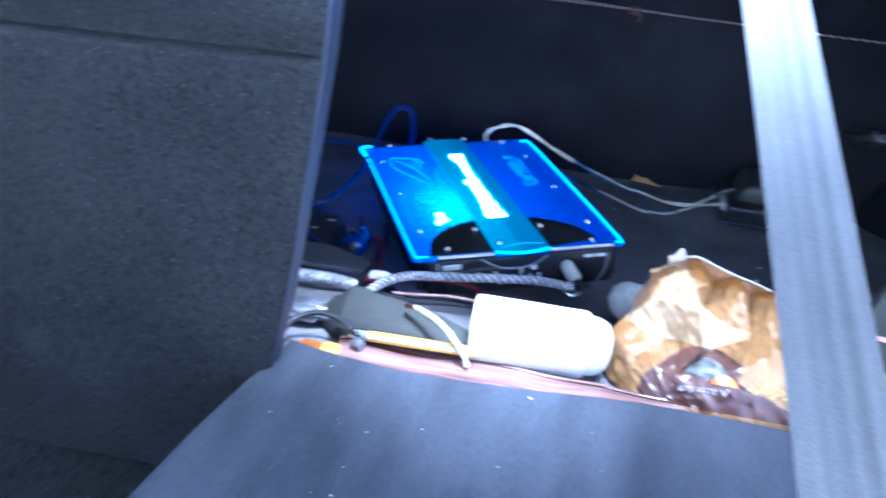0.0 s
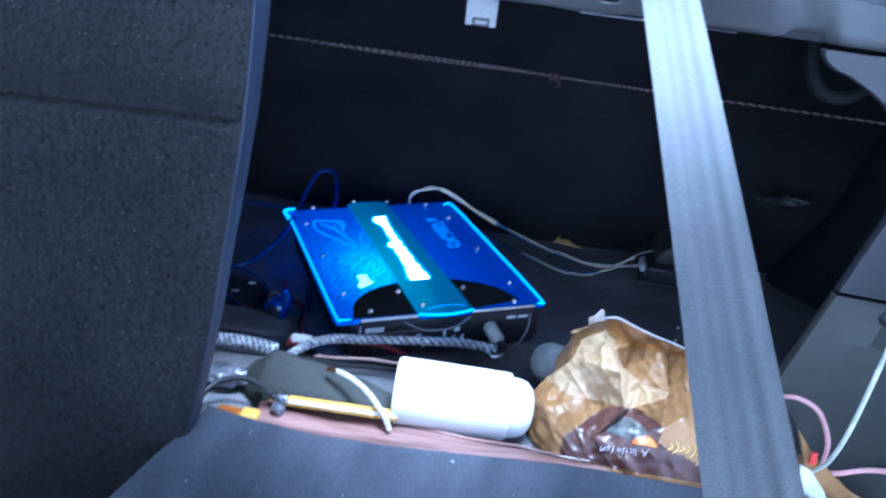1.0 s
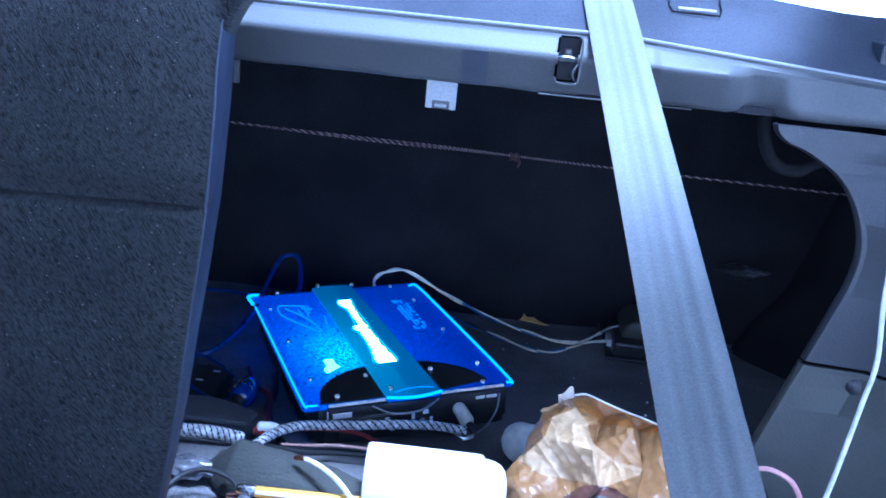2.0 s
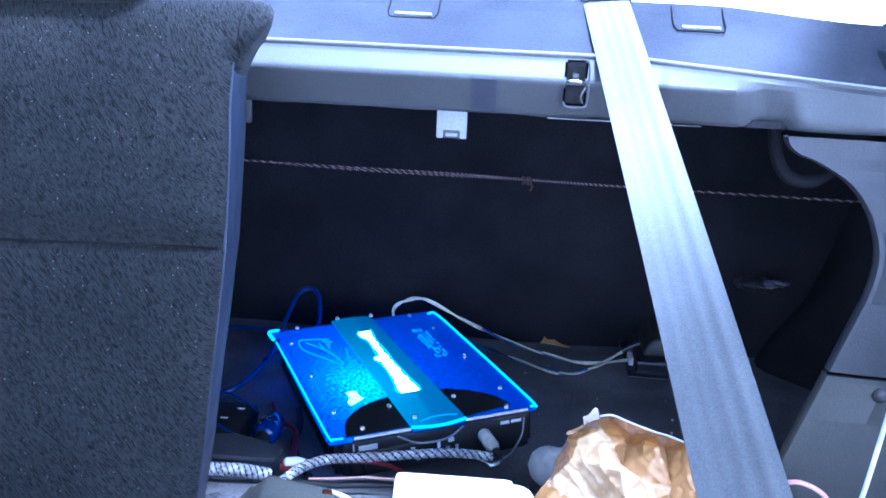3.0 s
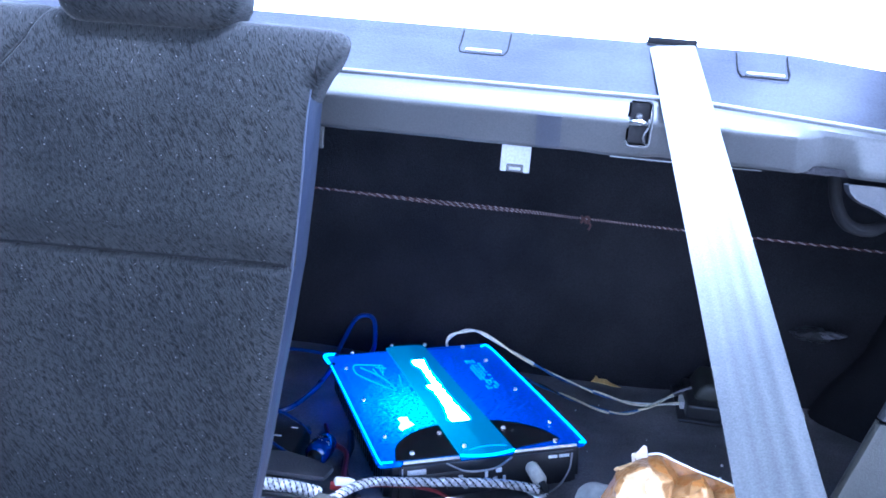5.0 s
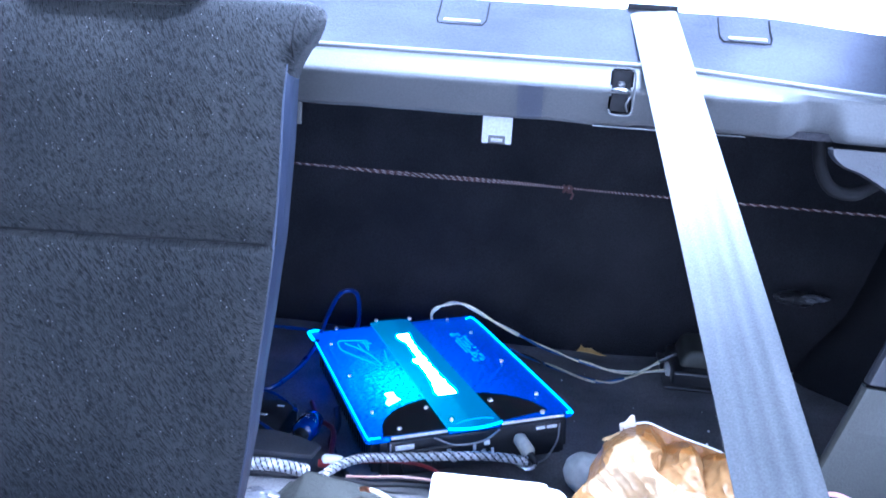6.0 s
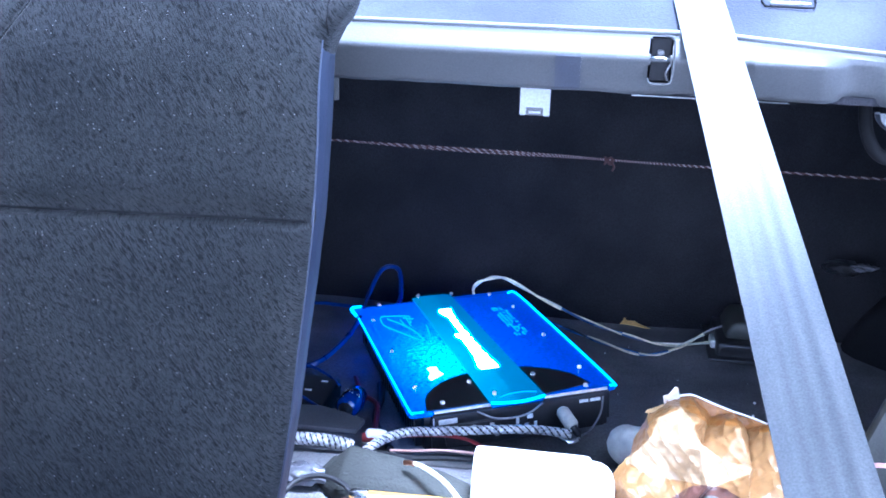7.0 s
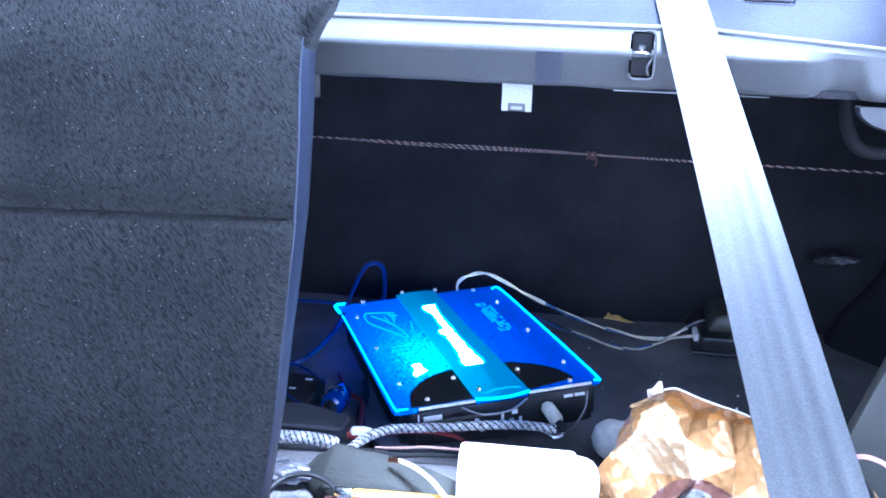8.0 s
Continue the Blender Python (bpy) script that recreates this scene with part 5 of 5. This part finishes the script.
cable("black_tube", [(-0.33, 0.94, 0.06), (-0.318, 0.962, 0.070), (-0.292, 0.972, 0.076), (-0.262, 0.966, 0.072), (-0.244, 0.950, 0.062)], 0.0032, BLACK_RUBBER, "black rubber tube curling round the orange piece", "tube")
cap = thing("bottle_cap", "small clear and black cap beside the pencil", "cap", (-0.238, 0.945, 0.06))
part("rim", lathe([(0, 0.0055), (0.002, 0.0070), (0.012, 0.0070), (0.014, 0.005)], Matrix.Translation((-0.244, 0.94, 0.065)) @ Matrix.Rotation(radians(-30), 4, "Z"), 18), SMOKED, cap)
part("plug", lathe([(-0.002, 0.002), (0.001, 0.0040), (0.013, 0.0040)], Matrix.Translation((-0.244, 0.94, 0.065)) @ Matrix.Rotation(radians(-30), 4, "Z"), 14), BLACK_RUBBER, cap)

# white bottle lying across
bottle = thing("white_bottle", "blank white plastic bottle lying behind the folded seat", "bottle", (-0.05, 0.99, 0.045))
BX = Matrix.Translation((-0.1165, 0.986, 0.0845)) @ Matrix.Rotation(radians(2.5), 4, "Z")
part("body", lathe([(0.0, 0.034), (0.0012, 0.0378), (0.004, 0.0395), (0.06, 0.0392), (0.124, 0.0385), (0.129, 0.0372), (0.1305, 0.0345)], BX, 56), WHITE_PLASTIC, bottle)
part("shoulder", lathe([(0.130, 0.0335), (0.134, 0.0338), (0.142, 0.0325), (0.149, 0.029), (0.154, 0.023), (0.157, 0.014), (0.158, 0.006)], BX, 48), WHITE_PLASTIC, bottle, "rounded white end")
part("base_ring", lathe([(-0.0004, 0.030), (0.0008, 0.0345), (0.0022, 0.0365)], BX, 48), WHITE_PLASTIC, bottle)

# stripped white wire leaning on the bottle
lead = thing("stripped_wire", "flat white wire with a bare copper end by the bottle", "wire", (-0.117, 0.938, 0.062))
part("jacket", tube(smooth_path([(-0.184, 0.982, 0.0995), (-0.172, 0.975, 0.1000), (-0.157, 0.965, 0.0985), (-0.142, 0.955, 0.0935), (-0.129, 0.947, 0.0845), (-0.119, 0.941, 0.0745), (-0.112, 0.936, 0.0630)], 8), 0.0029, 8), WIRE_WHITE, lead)
part("copper_end", tube(smooth_path([(-0.196, 0.989, 0.0955), (-0.190, 0.985, 0.0985), (-0.182, 0.981, 0.0995)], 5), 0.0030, 8), COPPER, lead, "bare copper end")

# crumpled golden snack bag: large flat facets between sharp creases, an open end towards the boot and a fold painted
# paler for its highlights
bag = thing("snack_bag", "crumpled golden-brown snack bag with brown printed band", "snack bag", (0.19, 1.03, 0.045))
BAG_RIM = dict(tab=(0.075, 1.090, 0.143), tab_root=(0.094, 1.100, 0.151), tip=(0.108, 1.110, 0.171), tip_root=(0.113, 1.112, 0.158), back_a=(0.128, 1.115, 0.159), back_b=(0.151, 1.115, 0.151),
               back_c=(0.176, 1.110, 0.145), back_d=(0.214, 1.100, 0.138), back_e=(0.300, 1.060, 0.118), end_back=(0.360, 1.000, 0.078), end_tip=(0.386, 0.930, 0.062), end_front=(0.330, 0.925, 0.060),
               foot_c=(0.250, 0.922, 0.058), foot_b=(0.165, 0.928, 0.055), foot_a=(0.075, 0.948, 0.052), toe=(0.046, 0.985, 0.052), heel=(0.032, 1.022, 0.062), flank=(0.036, 1.021, 0.088), shoulder=(0.052, 1.031, 0.107))
BAG_FOLDS = dict(lip_a=(0.111, 1.085, 0.157), lip_b=(0.136, 1.050, 0.157), lip_c=(0.175, 1.043, 0.158), lip_d=(0.210, 1.038, 0.157), lip_e=(0.290, 1.010, 0.130), dip_a=(0.150, 1.098, 0.141), dip_b=(0.190, 1.085, 0.136),
                 fold_a=(0.085, 1.060, 0.150), fold_b=(0.077, 1.030, 0.139), crest_a=(0.106, 1.068, 0.158), crest_b=(0.115, 1.032, 0.156), crest_c=(0.127, 0.998, 0.146), crest_d=(0.180, 0.982, 0.133),
                 vale_a=(0.135, 1.040, 0.133), vale_b=(0.156, 1.014, 0.130), vale_c=(0.188, 1.008, 0.127), under_a=(0.077, 1.000, 0.108), under_b=(0.112, 0.995, 0.109), under_c=(0.146, 0.983, 0.112),
                 cheek=(0.055, 0.990, 0.092), peak=(0.137, 0.972, 0.116), side=(0.225, 0.985, 0.133), belly=(0.180, 0.960, 0.108), low=(0.110, 0.955, 0.086), corner=(0.315, 0.945, 0.105))
BAG_POINTS = {k: Vector(p) for k, p in {**BAG_RIM, **BAG_FOLDS}.items()}
for out, keys_ in ((0.010, "fold_a crest_a"), (0.016, "crest_b crest_c"), (0.010, "crest_d fold_b"), (-0.012, "vale_a vale_b vale_c"), (-0.010, "under_a under_b under_c"), (0.006, "lip_b lip_c lip_d"), (-0.012, "dip_a dip_b"), (0.004, "cheek belly peak")):
    for k in keys_.split():
        BAG_POINTS[k] += Vector((0, -0.88, 0.47)) * out


def facing(p):
    """Flat coordinates of a point of the sheet, seen from above its front."""
    return Vector((p[0], 0.47 * p[1] + 0.88 * p[2]))


names_ = list(BAG_POINTS)
flat_v, _, flat_f, origin_v, _, _ = geometry.delaunay_2d_cdt([facing(BAG_POINTS[k]) for k in names_], [], [[names_.index(k) for k in BAG_RIM]], 1, 1e-6)
SHEET_V = [BAG_POINTS[names_[o[0]]] for o in origin_v]
SHEET_F = [tuple(f) for f in flat_f]


def crinkle(p):
    """Wrinkles of the foil: broad dents, sharp ridges and fine creasing."""
    d, _ = noise.voronoi(Vector((p.x * 42, p.y * 34, p.z * 42)))
    e, _ = noise.voronoi(Vector((p.x * 120 + 3, p.y * 90, p.z * 120)))
    ridge = 1 - abs(noise.noise(Vector((p.x * 38 + p.z * 46, p.y * 18, p.z * 14 + 7)))) * 2.4
    return 0.0040 * (min(d[1] - d[0], 0.7) - 0.3) + 0.0014 * (min(e[1] - e[0], 0.7) - 0.3) + 0.0022 * max(ridge, 0) ** 2 + 0.003 * noise.noise(p * 22)


def within(q, loop):
    """Whether the flat point q lies inside the loop of named points or flat points."""
    pts = [facing(BAG_POINTS[k]) if isinstance(k, str) else Vector(k) for k in loop]
    odd = False
    for a, b in zip(pts, pts[1:] + pts[:1]):
        if (a.y > q.y) != (b.y > q.y) and q.x < a.x + (b.x - a.x) * (q.y - a.y) / (b.y - a.y):
            odd = not odd
    return odd


BAG_ZONES = (("crumpled_fold", ("fold_a", "crest_a", "lip_a", "vale_a", "vale_b", "vale_c", "crest_d", "under_c", "under_b", "under_a", "shoulder", "fold_b")),
             ("open_end", ("lip_a", "tip_root", "back_a", "back_b", "back_c", "back_d", "back_e", "lip_e", "lip_d", "lip_c", "lip_b")),
             ("printed_band", ((0.076, 0.518), (0.105, 0.546), (0.122, 0.559), (0.140, 0.563), (0.158, 0.560), (0.179, 0.548), (0.176, 0.530), (0.215, 0.516), (0.240, 0.506), (0.25, 0.495), (0.075, 0.495))))
CELLS = 22
sheet = bmesh.new()
for f in SHEET_F:
    a, b, c = (SHEET_V[i] for i in f)
    at = lambda i, j: a + (b - a) * (i / CELLS) + (c - a) * (j / CELLS)
    for i in range(CELLS):
        for j in range(CELLS - i):
            sheet.faces.new([sheet.verts.new(at(*k)) for k in ((i, j), (i + 1, j), (i, j + 1))])
            if i + j + 2 <= CELLS:
                sheet.faces.new([sheet.verts.new(at(*k)) for k in ((i + 1, j), (i + 1, j + 1), (i, j + 1))])
bmesh.ops.remove_doubles(sheet, verts=sheet.verts[:], dist=1e-5)
inner = [v for v in sheet.verts if not v.is_boundary]
for _ in range(2):
    bmesh.ops.smooth_vert(sheet, verts=inner, factor=0.5, use_axis_x=True, use_axis_y=True, use_axis_z=True)
bmesh.ops.recalc_face_normals(sheet, faces=sheet.faces)
sheet.normal_update()
if sum(f.normal.dot(Vector((0, -0.88, 0.47))) for f in sheet.faces) < 0:
    bmesh.ops.reverse_faces(sheet, faces=sheet.faces[:])
sheet.normal_update()
for v, d in [(v, v.normal * crinkle(v.co)) for v in sheet.verts]:
    v.co += d
sheet.normal_update()
SHEET_TREE = bvhtree.BVHTree.FromBMesh(sheet)


def on_sheet(x, w, lift=0.0):
    """The point of the bag's sheet at flat coordinates (x, w), lifted off its face."""
    way = Vector((0, 0.88, -0.47))
    p, n_, _, _ = SHEET_TREE.ray_cast(Vector((x, 0.47 * w, 0.88 * w)) / 1.0 - way * 0.6, way)
    return p + (n_ if n_.dot(way) < 0 else -n_) * lift if p else Vector((x, 0.95, 0.07))


zones = {"bag_body": [], "crumpled_fold": [], "open_end": [], "printed_band": []}
for f in sheet.faces:
    mid_ = facing(f.calc_center_median())
    zones[next((z for z, loop in BAG_ZONES if within(mid_, loop)), "bag_body")].append([v.co.copy() for v in f.verts])
sheet.free()
# Fold is the same gold, lightened in colour for how light strikes it
HIGHLIGHT_FOIL = mat("highlight_gold_foil", (0.38, 0.25, 0.12), (0.52, 0.38, 0.21), 34, 0.34, bump=0.25, fine=120)
BAG_INSIDE = mat("brown_bag_lining", (0.22, 0.085, 0.014), (0.34, 0.15, 0.03), 26, 0.4, bump=0.3, fine=110)
for zone, material, label in (("bag_body", GOLD_BAG, ""), ("crumpled_fold", HIGHLIGHT_FOIL, "glossy crumpled fold, gold lightened for its highlights"), ("open_end", BAG_INSIDE, "orange-brown open end"), ("printed_band", BAG_BROWN, "dark brown printed band")):
    bm = bmesh.new()
    for corners in zones[zone]:
        bm.faces.new([bm.verts.new(p) for p in corners])
    bmesh.ops.remove_doubles(bm, verts=bm.verts[:], dist=1e-6)
    if zone == "bag_body":
        rim = [e for e in bm.edges if e.is_boundary]
        low = {}
        for e in rim:
            for v in e.verts:
                if v not in low:
                    low[v] = bm.verts.new((v.co.x, v.co.y + 0.004, 0.046))
        for e in rim:
            bm.faces.new((e.verts[0], e.verts[1], low[e.verts[1]], low[e.verts[0]]))
    else:
        thick(bm, 0.0006)
    ob = part(zone, bm, material, bag, label)
    ob.data.set_sharp_from_angle(angle=radians(27))

# pale torn paper along the open end and the tabs
part("torn_rim", tube(smooth_path([BAG_POINTS[k] + Vector((0, 0, 0.0008)) for k in ("tip_root", "back_a", "back_b", "back_c", "back_d", "back_e")], 8), 0.0013, 6), PAPER, bag, "white torn paper rim")
TAN_PAPER = mat("pale_tan_paper", (0.42, 0.35, 0.28), (0.60, 0.54, 0.47), 40, 0.5, bump=0.3)
for pts, m_tab in ((((0.094, 1.098, 0.150), (0.092, 1.099, 0.160), (0.106, 1.108, 0.172), (0.109, 1.110, 0.171), (0.113, 1.110, 0.156)), TAN_PAPER), (((0.072, 1.086, 0.144), (0.075, 1.088, 0.148), (0.094, 1.096, 0.152), (0.088, 1.070, 0.146)), HIGHLIGHT_FOIL),
                   (((0.318, 0.929, 0.112), (0.330, 0.926, 0.108), (0.352, 0.922, 0.078), (0.334, 0.922, 0.074), (0.322, 0.924, 0.090)), PAPER), (((0.309, 0.933, 0.146), (0.324, 0.930, 0.128), (0.352, 0.926, 0.104), (0.392, 0.926, 0.080), (0.372, 0.928, 0.070), (0.330, 0.930, 0.095)), GOLD_BAG)):
    bm = bmesh.new()
    bm.faces.new([bm.verts.new(p) for p in pts])
    bmesh.ops.triangulate(bm, faces=bm.faces[:])
    bmesh.ops.subdivide_edges(bm, edges=bm.edges[:], cuts=4, use_grid_fill=True)
    for v in bm.verts:
        v.co += Vector((0, 0.005, 0.003)) * noise.noise(v.co * 70)
    part("torn_corner", thick(bm, 0.0006), m_tab, bag, "torn paper corner")
part("red_print", box((0.325, 0.9235, 0.114), (0.332, 0.9275, 0.128), 0.001), mat("red_print", (0.55, 0.03, 0.03), (0.65, 0.06, 0.05), 40, 0.4), bag, "small red printed patch")

# print on the band: a picture, a line of words and swashes of gold script
prints = ((mat("grey_bag_print", (0.03, 0.033, 0.028), (0.17, 0.17, 0.155), 90, 0.3, bump=0.2), "grey printed picture", (0.122, 0.165), (0.533, 0.553)),
          (mat("orange_bag_print", (0.45, 0.10, 0.02), (0.75, 0.32, 0.06), 120, 0.35, bump=0.1), "orange printed picture", (0.150, 0.176), (0.527, 0.538)))
for m_print, label, (xa, xb), (wa, wb) in prints:
    bm, _ = grid(22, 12, lambda u, v: on_sheet(xa + (xb - xa) * u, wa + (wb - wa) * v * math.sin(math.pi * (0.12 + 0.76 * u)), 0.0012))
    part("printed_picture", thick(bm, 0.0004), m_print, bag, label)
for k in range(9):
    x0 = 0.186 + 0.0062 * k
    tall = (0.007, 0.013, 0.006, 0.007, 0.015, 0.007, 0.012, 0.016, 0.006)[k]
    line = [on_sheet(x0 + 0.004 * math.sin(3.1 * t) + 0.003 * t, 0.530 - tall * 0.5 + tall * t - 0.02 * (x0 - 0.19), 0.0013) for t in np.linspace(0, 1, 7)]
    part("script_stroke", tube(smooth_path(line, 3), 0.0009, 5), BAG_GOLD_PRINT, bag, "gold script stroke")
base, pen = placed(bag).inverted(), 0.0
for ch in "A little fun":
    if ch == " ":
        pen += 0.0030
        continue
    ob = writing(ch, 0.0105, WHITE_PRINT, bag, Matrix.Identity(4), "letter")
    wide = 0.0
    for v in ob.data.vertices:
        q = placed(bag) @ v.co
        wide = max(wide, q.x)
        v.co = base @ on_sheet(0.167 - (pen + q.x) * 1.02, 0.5235 - 0.09 * (pen + q.x) - q.y, 0.0016)
    pen += wide + 0.0008

# wires on the side panel
cable("white_wire", [(0.375, 0.945, 0.52), (0.368, 0.93, 0.45), (0.366, 0.922, 0.38), (0.370, 0.915, 0.318), (0.363, 0.91, 0.272), (0.349, 0.905, 0.18), (0.342, 0.915, 0.13), (0.335, 0.93, 0.105), (0.325, 0.945, 0.08)], 0.0026, WIRE_WHITE, "white wire hanging down the side panel", "wire")
cable("pink_wire", [(0.285, 0.94, 0.178), (0.300, 0.93, 0.184), (0.323, 0.93, 0.172), (0.339, 0.93, 0.142), (0.340, 0.93, 0.115), (0.335, 0.935, 0.09)], 0.0026, WIRE_PINK, "faded pink wire looping beside the bag", "wire")
cable("pink_wire", [(0.345, 0.935, 0.10), (0.359, 0.93, 0.106), (0.385, 0.93, 0.115), (0.410, 0.92, 0.122), (0.45, 0.90, 0.12)], 0.0030, WIRE_PINK, "faded pink wire end at the side panel's foot", "wire")

cable("black_wire", [(0.290, 0.955, 0.155), (0.304, 0.957, 0.148), (0.316, 0.957, 0.125), (0.322, 0.955, 0.098), (0.325, 0.95, 0.075)], 0.0022, BLACK_RUBBER, "thin black wire behind the pink loop", "wire", 6)

# ---- deeper in the boot ----
cord = thing("cord", "thin red-brown and white braided cord knotted across the boot", "cord", (0.0, 1.75, 0.32))
cord_path = smooth_path([(-0.96, 1.75, 0.332), (-0.49, 1.75, 0.3255), (-0.126, 1.75, 0.3245), (0.010, 1.75, 0.3215), (0.18, 1.75, 0.3195), (0.62, 1.75, 0.318)], 240)
for k, (m, ph) in enumerate(((CORD_PALE, 0), (CORD_RED, 2.1), (CORD_RED, 4.2))):
    part("cord_strand", strand(cord_path, 0.0011, 0.0010, 130, ph, 5), m, cord)
second = [p + Vector((0, 0.0, -0.0045 * math.sin(math.pi * min(max((p.x + 0.45) / 0.46, 0), 1)))) for p in cord_path if p.x < 0.01]
for k, (m, ph) in enumerate(((CORD_PALE, 1), (CORD_RED, 3.1), (CORD_RED, 5.2))):
    part("cord_strand", strand(second, 0.0011, 0.0009, 84, ph, 5), m, cord)
knot = [Vector((0.010 + 0.007 * math.sin(2 * t), 1.747 + 0.004 * math.cos(3 * t), 0.320 + 0.0055 * math.sin(3 * t + 0.6))) for t in np.linspace(0, 2 * math.pi, 40)]
part("knot", tube(knot, 0.0022, 7), CORD_RED, cord, "small knot")
part("knot_tail", tube(smooth_path([(0.012, 1.745, 0.320), (0.020, 1.742, 0.312), (0.017, 1.74, 0.303)], 5), 0.0022, 6), CORD_RED, cord)

module = thing("crossover_box", "small dark crossover box on the boot carpet", "crossover box", (0.27, 1.74, 0.0))
case = box((0.222, 1.655, 0.0), (0.330, 1.80, 0.030), 0.006, 3)
part("case", case, BLACK_PLASTIC, module)
hump = box((0.236, 1.68, 0.026), (0.328, 1.79, 0.062), 0.010, 4)
for v in hump.verts:
    v.co.x += 0.014 * max(v.co.z - 0.04, 0) / 0.022 * (v.co.x < 0.28)
part("hump", hump, mat("olive_grey_cap", (0.036, 0.037, 0.030), (0.062, 0.064, 0.052), 18, 0.45), module, "olive-grey moulded cap")
part("foot_plate", box((0.208, 1.64, 0.0), (0.335, 1.815, 0.006), 0.002), BLACK_PLASTIC, module)
part("terminal", box((0.214, 1.69, 0.006), (0.226, 1.73, 0.020), 0.002), PALE_STEEL, module, "bright terminal strip")
m_leaf = Matrix.Translation((0.081, 1.762, 0.010))
bm = prism([(-0.026, -0.006), (-0.010, -0.010), (0.012, -0.009), (0.030, -0.004), (0.014, 0.004), (0.002, 0.010), (-0.012, 0.008), (-0.018, 0.014), (-0.022, 0.004)], 0.0012, m_leaf)
bmesh.ops.subdivide_edges(bm, edges=bm.edges[:], cuts=2)
for v in bm.verts:
    v.co.z += 0.006 * math.sin((v.co.x - 0.04) * 60) * 0.5 + 0.012 * max(v.co.y - 1.768, 0) / 0.018
tagged(part("dry_leaf", bm, LEAF_TAN), "curled tan dry leaf on the boot carpet", "leaf")
crumpled("plastic_scrap", (0.470, 1.765, 0.155), (0.024, 0.016, 0.008), SMOKED, "crumpled pale plastic scrap on the wheel arch", "plastic scrap", 6.0, 0.9, 2.0)
crumpled("plastic_scrap", (0.437, 1.78, 0.148), (0.036, 0.025, 0.014), BLACK_PLASTIC, "crumpled black plastic scrap on the wheel arch", "plastic scrap", 2.0, 0.4)
crumbs = bmesh.new()
rng = random.Random(9)
for i in range(16):
    x, y = rng.uniform(-0.05, 0.38), rng.uniform(1.42, 1.72)
    s = rng.choice((0.0008, 0.001, 0.0014, 0.0024))
    b = bmesh.ops.create_icosphere(crumbs, subdivisions=1, radius=s)
    bmesh.ops.translate(crumbs, vec=(x, y, floor_z(y) + 0.0035), verts=b["verts"])
tagged(part("crumbs", crumbs, PAPER), "pale crumbs scattered on the boot carpet", "crumbs", kind="stuff")
